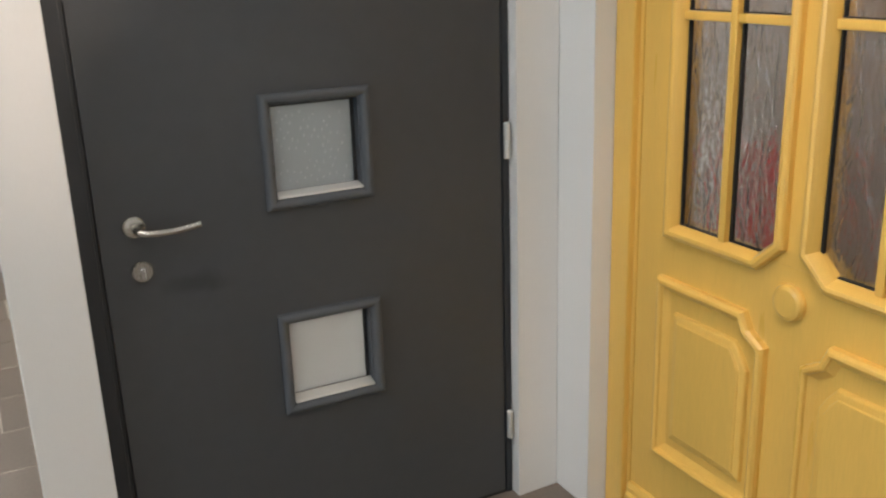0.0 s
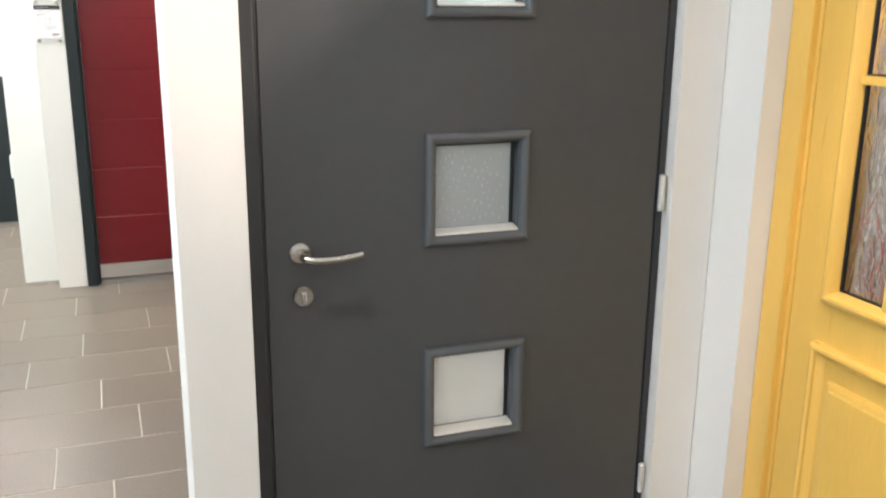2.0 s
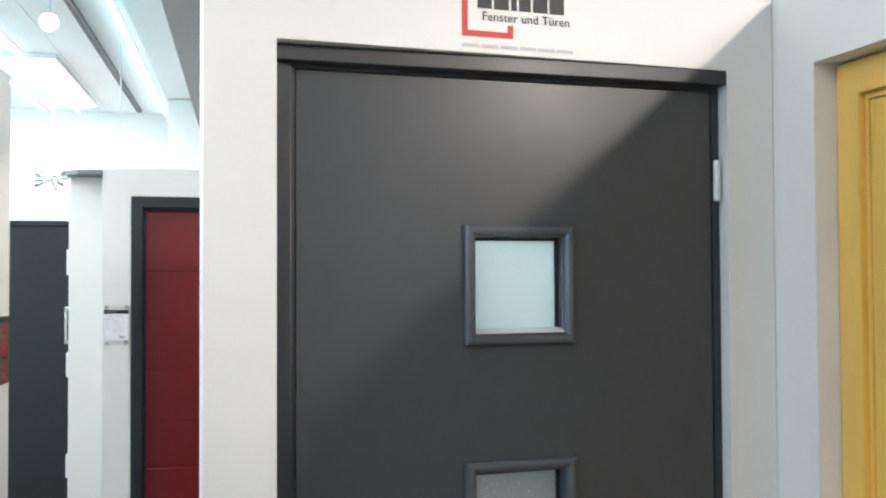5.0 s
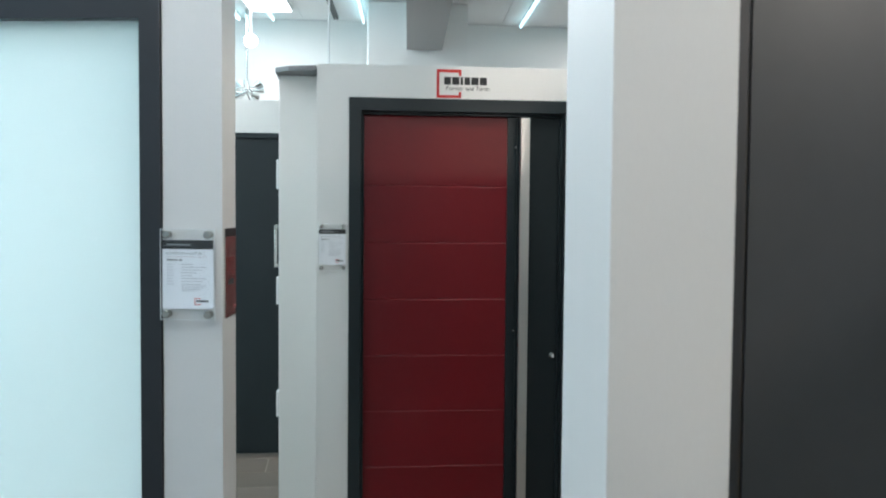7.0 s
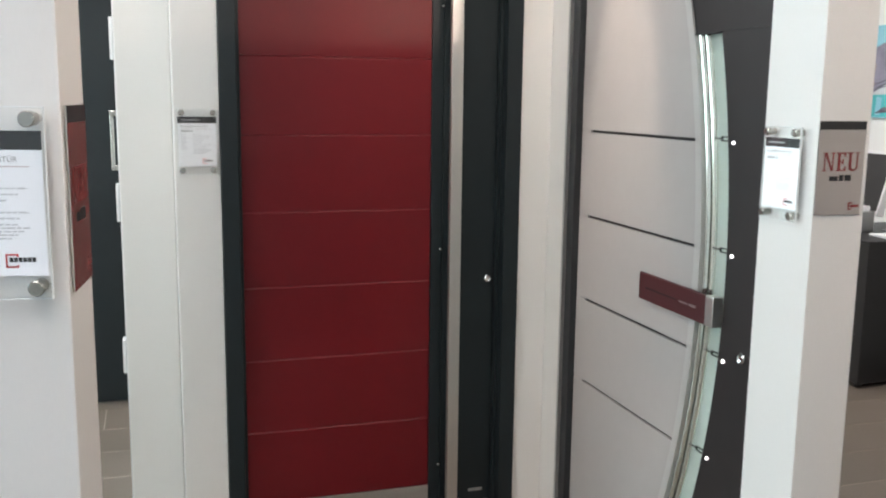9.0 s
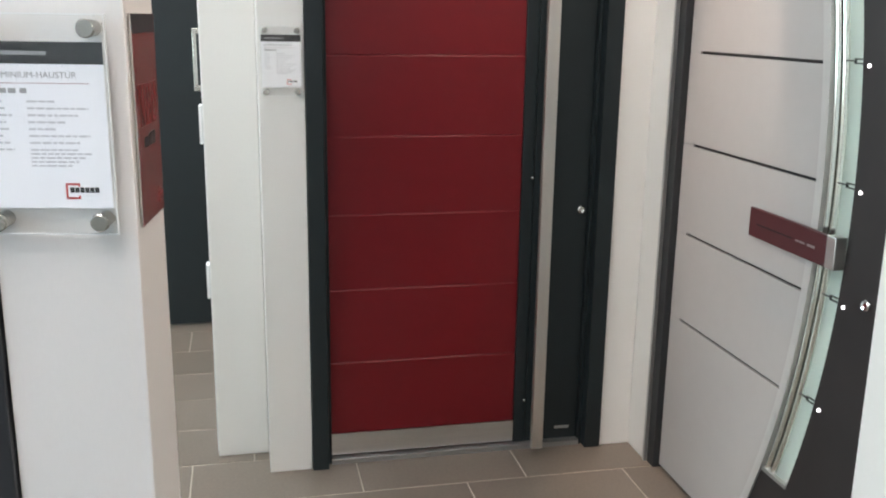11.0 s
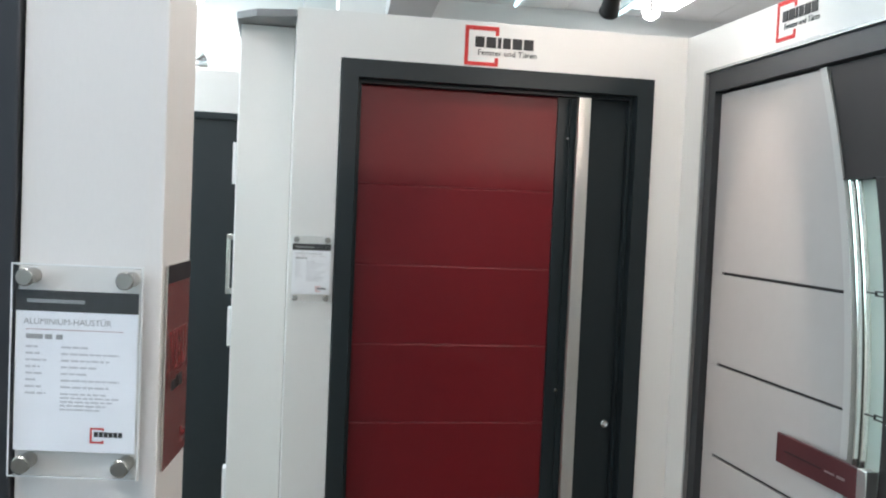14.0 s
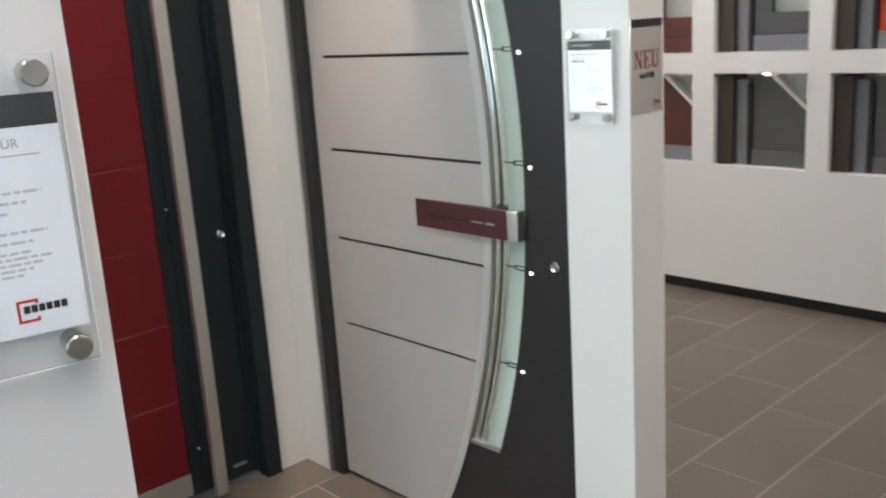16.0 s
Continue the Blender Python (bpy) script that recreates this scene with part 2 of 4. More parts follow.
CLEAR = {"clear_acrylic", "greenish_clear_glass", "satin_frosted_glass"}


# ---- mesh helpers ----
def box(bm, x0, x1, y0, y1, z0, z1, bevel=0.0):
    made = bmesh.ops.create_cube(bm, size=1.0)
    vs = made["verts"]
    for v in vs:
        v.co = Vector((x0 + (v.co.x + 0.5) * (x1 - x0), y0 + (v.co.y + 0.5) * (y1 - y0), z0 + (v.co.z + 0.5) * (z1 - z0)))
    if bevel:
        es = list({e for v in vs for e in v.link_edges})
        bmesh.ops.bevel(bm, geom=es, offset=bevel, segments=2, affect="EDGES", profile=0.6)
    return bm


def boxes(*rows, bevel=0.0):
    bm = bmesh.new()
    for r in rows:
        box(bm, *r, bevel=bevel)
    return bm


def prism(outline, low, high, plane="xz", bevel=0.0):
    """A closed outline of (a, b) pushed from low to high along the third axis."""
    bm = bmesh.new()

    def at(a, b, c):
        return {"xz": (a, c, b), "yz": (c, a, b), "xy": (a, b, c)}[plane]

    near = [bm.verts.new(at(a, b, low)) for a, b in outline]
    far = [bm.verts.new(at(a, b, high)) for a, b in outline]
    bm.faces.new(near)
    bm.faces.new(far[::-1])
    for i in range(len(outline)):
        j = (i + 1) % len(outline)
        bm.faces.new((near[j], near[i], far[i], far[j]))
    bmesh.ops.recalc_face_normals(bm, faces=bm.faces)
    if bevel:
        bmesh.ops.bevel(bm, geom=list(bm.edges), offset=bevel, segments=2, affect="EDGES", profile=0.6)
    return bm


def ring(x0, x1, z0, z1, wide, y0, y1, bevel=0.004):
    """A mitred square ring in the xz plane, wide inwards from its outer edge."""
    bm = bmesh.new()
    outer = [(x0, z0), (x1, z0), (x1, z1), (x0, z1)]
    inner = [(x0 + wide, z0 + wide), (x1 - wide, z0 + wide), (x1 - wide, z1 - wide), (x0 + wide, z1 - wide)]
    v = {}
    for k, (o, n) in enumerate(zip(outer, inner)):
        for y in (0, 1):
            yy = (y0, y1)[y]
            v[k, 0, y] = bm.verts.new((o[0], yy, o[1]))
            v[k, 1, y] = bm.verts.new((n[0], yy, n[1]))
    for k in range(4):
        j = (k + 1) % 4
        for y in (0, 1):
            bm.faces.new((v[k, 0, y], v[j, 0, y], v[j, 1, y], v[k, 1, y]))
        for w in (0, 1):
            bm.faces.new((v[k, w, 0], v[j, w, 0], v[j, w, 1], v[k, w, 1]))
    bmesh.ops.recalc_face_normals(bm, faces=bm.faces)
    if bevel:
        es = [e for e in bm.edges if abs(e.verts[0].co.y - e.verts[1].co.y) < 1e-6 and abs(e.verts[0].co.y - y0) < 1e-6]
        bmesh.ops.bevel(bm, geom=es, offset=bevel, segments=3, affect="EDGES", profile=0.5)
    return bm


def framed(x0, x1, z0, z1, profile, y):
    """A mitred rectangular moulding in the xz plane; profile: (inset, height in front of y)."""
    bm = bmesh.new()
    loops = [[bm.verts.new(p) for p in ((x0 + d, y - h, z0 + d), (x1 - d, y - h, z0 + d), (x1 - d, y - h, z1 - d), (x0 + d, y - h, z1 - d))] for d, h in profile]
    for a, b in zip(loops, loops[1:]):
        for i in range(4):
            bm.faces.new((a[i], a[(i + 1) % 4], b[(i + 1) % 4], b[i]))
    bmesh.ops.recalc_face_normals(bm, faces=bm.faces)
    return bm


def lathe(profile, m=None, n=24):
    """A turned body: (radius, height) pairs about z, then laid by m."""
    n = max(n, 28)
    bm = bmesh.new()
    rows = [[bm.verts.new((r * math.cos(2 * math.pi * i / n), r * math.sin(2 * math.pi * i / n), h)) for i in range(n)] for r, h in profile]
    for a, b in zip(rows, rows[1:]):
        for i in range(n):
            bm.faces.new((a[i], a[(i + 1) % n], b[(i + 1) % n], b[i]))
    bm.faces.new(rows[0][::-1])
    bm.faces.new(rows[-1])
    bmesh.ops.recalc_face_normals(bm, faces=bm.faces)
    if m is not None:
        bm.transform(m)
    return bm


def tube(points, radius, n=28):
    """A round bar along points; radius may be a list."""
    n = max(n, 28)
    bm = bmesh.new()
    pts = [Vector(p) for p in points]
    radii = radius if isinstance(radius, (list, tuple)) else [radius] * len(pts)
    rows = []
    for k, p in enumerate(pts):
        way = (pts[min(k + 1, len(pts) - 1)] - pts[max(k - 1, 0)]).normalized()
        side = way.cross(Vector((0, 0, 1)) if abs(way.z) < 0.9 else Vector((1, 0, 0))).normalized()
        up = side.cross(way)
        rows.append([bm.verts.new(p + radii[k] * (math.cos(2 * math.pi * i / n) * side + math.sin(2 * math.pi * i / n) * up)) for i in range(n)])
    for a, b in zip(rows, rows[1:]):
        for i in range(n):
            bm.faces.new((a[i], a[(i + 1) % n], b[(i + 1) % n], b[i]))
    bm.faces.new(rows[0][::-1])
    bm.faces.new(rows[-1])
    bmesh.ops.recalc_face_normals(bm, faces=bm.faces)
    return bm


def mesh_of(bm, name, mat):
    me = bpy.data.meshes.new(name)
    bm.to_mesh(me)
    bm.free()
    me.materials.append(mat)
    for p in me.polygons:
        p.use_smooth = True
    me.set_sharp_from_angle(angle=radians(14))
    return me


def part(name, bm, mat, parent=None, label="", m=None):
    ob = new(name, mesh_of(bm, name, mat))
    ob.parent = parent
    ob.visible_shadow = mat.name not in CLEAR
    if m is not None:
        ob.matrix_basis = m
    return tagged(ob, label)


def thing(name, label, category, group="", kind="", m=None):
    ob = new(name)
    if m is not None:
        ob.matrix_basis = m
    return tagged(ob, label, category, group, kind)


def structure(name, bm, mat, label, category):
    return tagged(part(name, bm, mat), label, category, kind="structure")


def lettering(name, words, size, mat, parent, m, depth=0.0006, label=""):
    """Raised flat letters of the built-in font; text lies in the xz plane facing -y, its middle at m."""
    cu = bpy.data.curves.new(name, "FONT")
    cu.body, cu.size, cu.extrude, cu.align_x, cu.align_y, cu.resolution_u = words, size, depth, "CENTER", "CENTER", 3
    tmp = bpy.data.objects.new(name + "_outline", cu)
    me = bpy.data.meshes.new_from_object(tmp)
    bpy.data.objects.remove(tmp)
    me.transform(pose(0, 0, 0, 90))
    me.materials.clear()
    me.materials.append(mat)
    ob = new(name, me)
    ob.parent = parent
    ob.matrix_basis = m
    return tagged(ob, label)


# ---- structure ----
TILE_X, TILE_Y = 0.612, 0.318
# where the cross joints of each row of tiles begin; the rows are laid with a free offset
JOINTS = {-2: 0.57, -1: 0.325, 0: -0.576, 1: -0.758, 2: -0.836, 3: -1.033, 4: -0.725, 5: -0.87, 6: -0.568, 7: -0.95, 8: -0.628}
floor = structure("floor", boxes((-6.0, 6.0, -5.0, 8.0, -0.12, -0.0018)), M["grout"], "taupe stoneware floor tiles with pale cement joints", "floor")

CEIL = 3.4
TURN = pose(0, 0, 0, 0, 0, -4)
ceil_bm = boxes((-7.0, 7.0, -6.0, 9.0, CEIL, CEIL + 0.15))
for gx in range(-6, 7):
    box(ceil_bm, gx * 0.6 - 0.02, gx * 0.6 + 0.576, -5.5, 8.5, CEIL - 0.012, CEIL + 0.02)
ceil_bm.transform(TURN)
structure("ceiling", ceil_bm, M["ceiling"], "white board ceiling with long straight joints", "ceiling")
structure("wall_back", boxes((-6.2, 6.2, 7.4, 7.6, 0, CEIL + 0.1)), M["plaster"], "plain white plaster back wall", "wall")
structure("wall_front", boxes((-6.2, 6.2, -5.2, -5.0, 0, CEIL + 0.1)), M["plaster"], "plain white plaster wall", "wall")
structure("wall_window_side", boxes((-6.2, -6.0, -5.0, 7.4, 0, CEIL + 0.1)), M["plaster"], "plain white plaster wall", "wall")
structure("wall_far_side", boxes((3.75, 3.95, -5.0, 7.4, 0, CEIL + 0.1)), M["plaster"], "plain white plaster wall of the sales office", "wall")
beam_bm = boxes((-0.589, -0.300, 0.8, 7.2, 3.0, 3.39))
beam_bm.transform(pose(-0.3, 0, 0, 0, 0, -4))
structure("ceiling_beam", beam_bm, M["beam"], "grey painted beam under the white ceiling", "beam")
structure("column", boxes((-0.75, 0.07, 6.5, 6.9, 0, 3.38)), M["plaster"], "wide white column near the back wall", "column")

TOP1, TOP2, TOP3 = 2.535, 2.41, 2.50


def portal(a0, a1, b0, b1, top, head):
    """An upright wall outline with one doorway: from a0 to a1, doorway b0 to b1 up to head."""
    return [(a0, 0), (b0, 0), (b0, head), (b1, head), (b1, 0), (a1, 0), (a1, top), (a0, top)]


# stand with the anthracite door
front = prism(portal(-0.631, 0.86, -0.469, 0.716, TOP1, 2.335), -0.06, 0.150, "xz", 0.002)
for v in front.verts:
    if v.co.y < 0:
        v.co.y += 0.032 * (v.co.x + 0.64) - 0.026
structure("wall_1", front, M["wall"], "white laminated exhibition wall around the anthracite door", "wall")
# stand with the yellow door, at a right angle
structure("wall_2", prism(portal(0.20, -2.1, -0.203, -1.55, TOP1, 2.33), 0.862, 1.06, "yz", 0.002), M["wall"],
          "white laminated exhibition wall around the yellow door", "wall")
# stand with the red door
structure("wall_3", prism(portal(-1.084, 0.3445, -0.928, 0.218, TOP2, 2.25), 3.40, 3.62, "xz", 0.002), M["wall"],
          "white laminated exhibition wall around the red door", "wall")
structure("wall_3_return", boxes((-1.276, -1.0855, 3.57, 4.72, 0, 2.37), bevel=0.004), M["wall"],
          "white narrow wall set back beside the red door", "wall")
structure("trim_cap", prism([(-1.290, 3.50), (-1.22, 3.42), (-1.0855, 3.38), (-1.0855, 4.72), (-1.290, 4.72)], 2.372, 2.398, "xy", 0.004), M["cap"],
          "grey cover board on the set-back wall strip", "trim")
# stand with the curved door
structure("wall_4", prism(portal(3.45, 1.84, 3.235, 2.044, TOP2, 2.262), 0.345, 0.492, "yz", 0.002), M["wall"],
          "white laminated exhibition wall around the curved door", "wall")
# stand with the frosted door, turned a little
BAY = pose(-1.2595, 1.205, 0, 0, 0, -9.5)
# run on unseen past the doorway to hold window light off the red stand
bay_wall = prism(portal(-3.0, 0.0, -1.38, -0.155, TOP3, 2.275), 0.0, 0.140, "xz", 0.002)
for v in bay_wall.verts:
    if v.co.x > -0.05:
        v.co.x -= 0.043 * v.co.y
ob = structure("wall_5", bay_wall, M["wall"],
               "white laminated exhibition wall around the frosted glass door", "wall")
ob.matrix_basis = BAY
# stand at the back
structure("wall_6", prism(portal(-3.2, -1.15, -2.55, -1.30, 2.42, 2.20), 5.20, 5.38, "xz", 0.002), M["wall"],
          "white exhibition wall around the dark back door", "wall")


# ---- door furniture ----
def lever_handle(parent, x, z, y, turn=1):
    rose = part("rosette", lathe([(0.027, 0), (0.027, 0.006), (0.024, 0.009), (0.016, 0.010)], pose(x, y, z, 90 * turn)), M["nickel"], parent)
    s = turn
    path = [(x, y - s * 0.005, z), (x, y - s * 0.040, z), (x + 0.006, y - s * 0.052, z - 0.002), (x + 0.022, y - s * 0.057, z - 0.006)]
    path += [(x + 0.022 + 0.125 * k / 8, y - s * 0.057, z - 0.006 - 0.003 * math.sin(math.pi * k / 8) + 0.006 * (k / 8) ** 2) for k in range(1, 9)]
    part("lever", tube(path, 0.0095, 14), M["nickel"], parent, "satin nickel lever")
    return rose


def lock_rosette(parent, x, z, y, turn=1):
    part("lock_rosette", lathe([(0.027, 0), (0.027, 0.006), (0.024, 0.010), (0.012, 0.010)], pose(x, y, z, 90 * turn)), M["nickel"], parent)
    cyl = boxes((x - 0.006, x + 0.006, y - turn * 0.018, y, z - 0.018, z + 0.012), bevel=0.002)
    part("lock_cylinder", cyl, M["chrome"], parent, "keyed lock cylinder")


def hinge(parent, x, z0, z1, y, r=0.010):
    part("hinge", lathe([(r * 0.7, z0), (r, z0 + 0.003), (r, (z0 + z1) / 2 - 0.001), (r * 0.85, (z0 + z1) / 2), (r, (z0 + z1) / 2 + 0.001),
                         (r, z1 - 0.003), (r * 0.7, z1)], pose(x, y, 0), 16), M["bead"], parent, "satin nickel hinge")


def raindrops(x0, x1, y, z0, z1, seed):
    """Long low drops in loose slanting rows on a pane that faces -y."""
    rnd = random.Random(seed)
    bm = bmesh.new()
    for row in range(9):
        for col in range(11):
            if rnd.random() < 0.35:
                continue
            x = x0 + (x1 - x0) * (col + 0.5 * (row % 2) + rnd.uniform(-0.15, 0.15)) / 11.2
            z = z0 + (z1 - z0) * (row + 0.3 * math.sin(col * 1.7) + rnd.uniform(-0.15, 0.15) + 0.4) / 9.2
            wide, tall = rnd.uniform(0.0014, 0.0021), rnd.uniform(0.0030, 0.0052)
            rim = [bm.verts.new((x + wide * math.cos(math.pi * k / 4), y + 0.0004, z + tall * math.sin(math.pi * k / 4))) for k in range(8)]
            mid = [bm.verts.new((x + 0.55 * wide * math.cos(math.pi * k / 4), y - 0.0014, z + 0.55 * tall * math.sin(math.pi * k / 4))) for k in range(8)]
            for k in range(8):
                bm.faces.new((rim[k], rim[(k + 1) % 8], mid[(k + 1) % 8], mid[k]))
            bm.faces.new(mid)
    bmesh.ops.recalc_face_normals(bm, faces=bm.faces)
    return bm


# ---- anthracite door ----
door = thing("front_door", "closed anthracite front door with three square windows", "door")
part("door_frame", prism([(-0.468, 0.0), (-0.420, 0.0), (-0.420, 2.287), (0.693, 2.287), (0.693, 0.0), (0.7145, 0.0), (0.7145, 2.334), (-0.468, 2.334)],
                         -0.004, 0.09, "xz", 0.003), M["shaded_frame"], door)
part("head_frame", boxes((-0.4675, 0.714, -0.046, -0.0045, 2.296, 2.334), bevel=0.003), M["shaded_frame"], door)
part("side_frame", boxes((-0.4675, -0.430, -0.022, -0.0045, 0.0, 2.2955), bevel=0.003), M["shaded_frame"], door)
WIN = [(1.623, 1.922), (1.040, 1.337), (0.466, 0.754)]
WX0, WX1 = -0.005, 0.289
L0, L1, H0, H1 = -0.416, 0.689, 0.010, 2.283
leaf = boxes((L0, WX0 + 0.028, 0, 0.07, H0, H1), (WX1 - 0.028, L1, 0, 0.07, H0, H1),
             (WX0 + 0.028, WX1 - 0.028, 0, 0.07, H0, WIN[2][0] + 0.028), (WX0 + 0.028, WX1 - 0.028, 0, 0.07, WIN[2][1] - 0.028, WIN[1][0] + 0.028),
             (WX0 + 0.028, WX1 - 0.028, 0, 0.07, WIN[1][1] - 0.028, WIN[0][0] + 0.028), (WX0 + 0.028, WX1 - 0.028, 0, 0.07, WIN[0][1] - 0.028, H1))
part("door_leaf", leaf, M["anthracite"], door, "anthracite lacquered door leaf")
part("leaf_seal", boxes((L0 - 0.003, L0 - 0.0003, 0.004, 0.02, 0.01, 2.284), (L1 + 0.0003, L1 + 0.003, 0.004, 0.02, 0.01, 2.284)), M["seal"], door)
for (z0, z1), glass, words in zip(WIN, ("satin_pane", "drop_glass", "milk_glass"),
                                  ("bright frosted glass pane", "raindrop textured glass pane", "white satin glass pane")):
    w = part("window", framed(WX0, WX1, z0, z1, [(0.0, -0.001), (0.0, 0.010), (0.002, 0.015), (0.006, 0.019), (0.013, 0.021), (0.020, 0.019), (0.025, 0.013), (0.0275, 0.004), (0.0275, -0.001)], 0.0), M["moulding"], door, "square window with mitred grey moulding")
    part("reveal", ring(WX0 + 0.0275, WX1 - 0.0275, z0 + 0.0275, z1 - 0.0275, 0.003, -0.002, 0.069, 0), M["moulding"], w)
    # the pale colour stands in for light reflected by the lower bead
    part("window_sill", prism([(-0.012, z0 + 0.0285), (0.026, z0 + 0.0295), (0.026, z0 + 0.040), (-0.010, z0 + 0.033)], WX0 + 0.0305, WX1 - 0.0305, "yz"), M["bead"], w, "lower glazing bead, paled for the light on it")
    part("pane", boxes((WX0 + 0.031, WX1 - 0.031, 0.034, 0.040, z0 + 0.031, z1 - 0.031)), M[glass], w, words)
    part("glass_seal", ring(WX0 + 0.031, WX1 - 0.031, z0 + 0.031, z1 - 0.031, 0.008, 0.0265, 0.0335, 0), M["seal"], w)
    if glass == "drop_glass":
        part("glass_drops", raindrops(WX0 + 0.045, WX1 - 0.045, 0.0338, z0 + 0.055, z1 - 0.045, 7), M["drop"], w, "small raised glass drops, white for their glints")
lever_handle(door, -0.334, 1.05, 0.0)
lock_rosette(door, -0.328, 0.937, 0.0)
lever_handle(door, -0.334, 1.05, 0.07, -1)
for z0, z1 in ((1.99, 2.10), (1.09, 1.195), (0.20, 0.295)):
    hinge(door, 0.700, z0, z1, -0.016)
part("threshold", boxes((-0.416, 0.69, 0.0, 0.07, 0.0, 0.009)), M["seal"], door)


# ---- printed maker's sign ----
def brand_sign(m, group="printed signs over the doors"):
    """A red open bracket, dark bars and a grey line; facing -y, its upper left corner at m."""
    s = thing("wall_sign", "printed sign with a red open square and dark lettering", "sign", group, m=m)
    bracket = boxes((0, 0.014, -0.0022, 0, -0.150, 0), (0.014, 0.132, -0.0022, 0, -0.016, 0), (0.014, 0.132, -0.0022, 0, -0.150, -0.136),
                    (0.118, 0.132, -0.0022, 0, -0.034, -0.016), (0.118, 0.132, -0.0022, 0, -0.136, -0.118))
    part("bracket", bracket, M["print_red"], s, "red open square")
    x = 0.040
    # six abstract dark blocks stand in for the maker's name
    for k, wide in enumerate((0.036, 0.038, 0.014, 0.030, 0.038, 0.038)):
        part("name_block", boxes((x, x + wide, -0.0024, 0, -0.080, -0.040)), M["print_black"], s, "heavy black block")
        x += wide + 0.007
    lettering("caption", "Fenster und Türen", 0.031, M["print_black"], s, pose(0.168, -0.0012, -0.100))
    part("motto_line", boxes(*[(0.0 + k * 0.05, 0.043 + k * 0.05, -0.0015, 0, -0.176, -0.168) for k in range(6)]), M["print_pale"], s, "small pale grey line")
    return s


brand_sign(pose(-0.026, -0.0665, 2.525, 0, 0, 1.8))
brand_sign(pose(-0.497, 3.3995, 2.405 - 0.01) @ Matrix.Scale(0.93, 4))
brand_sign(pose(0.3445, 2.78, 2.4085, 0, 0, -90) @ Matrix.Scale(0.80, 4))


# ---- red door ----
red = thing("front_door", "closed carmine red and dark petrol front door with a long steel bar", "door")
part("door_frame", prism([(-0.926, 0), (-0.866, 0), (-0.866, 2.185), (0.152, 2.185), (0.152, 0), (0.216, 0), (0.216, 2.248), (-0.926, 2.248)],
                         3.385, 3.52, "xz", 0.003), M["petrol"], red)
part("frame_step", prism([(-0.8655, 0), (-0.852, 0), (-0.852, 2.171), (0.138, 2.171), (0.138, 0), (0.1515, 0), (0.1515, 2.1845), (-0.8655, 2.1845)],
                         3.428, 3.52, "xz", 0.002), M["petrol"], red)
lines = [0.115, 0.400, 0.685, 0.968, 1.253, 1.538, 1.823, 2.170]
for z0, z1 in zip(lines, lines[1:]):
    part("red_panel", prism([(3.50, z0), (3.4552, z0), (3.4550, z1 - 0.0072), (3.4592, z1 - 0.0002), (3.50, z1 - 0.0002)], -0.850, -0.130, "yz"), M["red"], red)
part("leaf_core", boxes((-0.851, -0.1295, 3.4635, 3.515, 0.02, 2.1705)), M["print_dark_red"], red)
part("side_panel", boxes((-0.1285, -0.082, 3.450, 3.51, 0.02, 2.170), (-0.079, 0.137, 3.452, 3.51, 0.02, 2.170), bevel=0.001), M["petrol"], red,
     "dark petrol leaf strip beside the red panels")
part("kick_plate", boxes((-0.852, -0.131, 3.446, 3.454, 0.028, 0.112), bevel=0.001), M["steel_flat"], red, "brushed steel kick plate")
bar = part("pull_bar", boxes((-0.077, -0.032, 3.362, 3.387, 0.025, 2.163), bevel=0.002), M["steel"], red, "full-height brushed steel pull bar")
for z in (0.20, 1.09, 2.02):
    part("standoff", lathe([(0.008, 0), (0.008, 0.07), (0.011, 0.072)], pose(-0.056, 3.452, z, 90), 14), M["chrome"], bar)
    part("standoff_screw", lathe([(0.006, 0), (0.006, 0.012), (0.004, 0.014)], pose(-0.09, 3.450, z, 90), 12), M["chrome"], bar)
part("keyhole", lathe([(0.015, 0), (0.015, 0.005), (0.012, 0.007), (0.007, 0.003)], pose(0.112, 3.452, 0.962, 90), 20), M["chrome"], red)
part("maker_plate", boxes((0.045, 0.105, 3.4495, 3.452, 0.062, 0.074)), M["alu"], red, "small metal plate")
part("threshold", boxes((-0.852, 0.138, 3.42, 3.52, 0.0, 0.019)), M["alu"], red, "pale metal threshold")


# ---- curved pearl-grey door ----
def arc(z, apex, r):
    return apex + r - math.sqrt(r * r - (z - 1.2) ** 2)


def half_round(apex, wide, z0, z1, x, high, n=40):
    """A bar with a rounded face, bent along the door's curve; x: its edges, high: how far it bulges."""
    bm = bmesh.new()
    section = [(0.0, 0.02)] + [(wide * k / 6, -high * math.sin(math.pi * k / 6)) for k in range(7)] + [(wide, 0.02)]
    rows = []
    for k in range(n + 1):
        z = z0 + (z1 - z0) * k / n
        rows.append([bm.verts.new((x + h, arc(z, apex, 2.5) + a, z)) for a, h in section])
    for a, b in zip(rows, rows[1:]):
        for i in range(len(section)):
            j = (i + 1) % len(section)
            bm.faces.new((a[i], a[j], b[j], b[i]))
    bm.faces.new(rows[0][::-1])
    bm.faces.new(rows[-1])
    bmesh.ops.recalc_face_normals(bm, faces=bm.faces)
    return bm


def band(inner, outer, z0, z1, x0, x1, n=36):
    """A slab between two upright curves y = inner(z) and y = outer(z)."""
    zs = [z0 + (z1 - z0) * k / n for k in range(n + 1)]
    outline = [(inner(z), z) for z in zs] + [(outer(z), z) for z in zs[::-1]]
    return prism(outline, x0, x1, "yz")


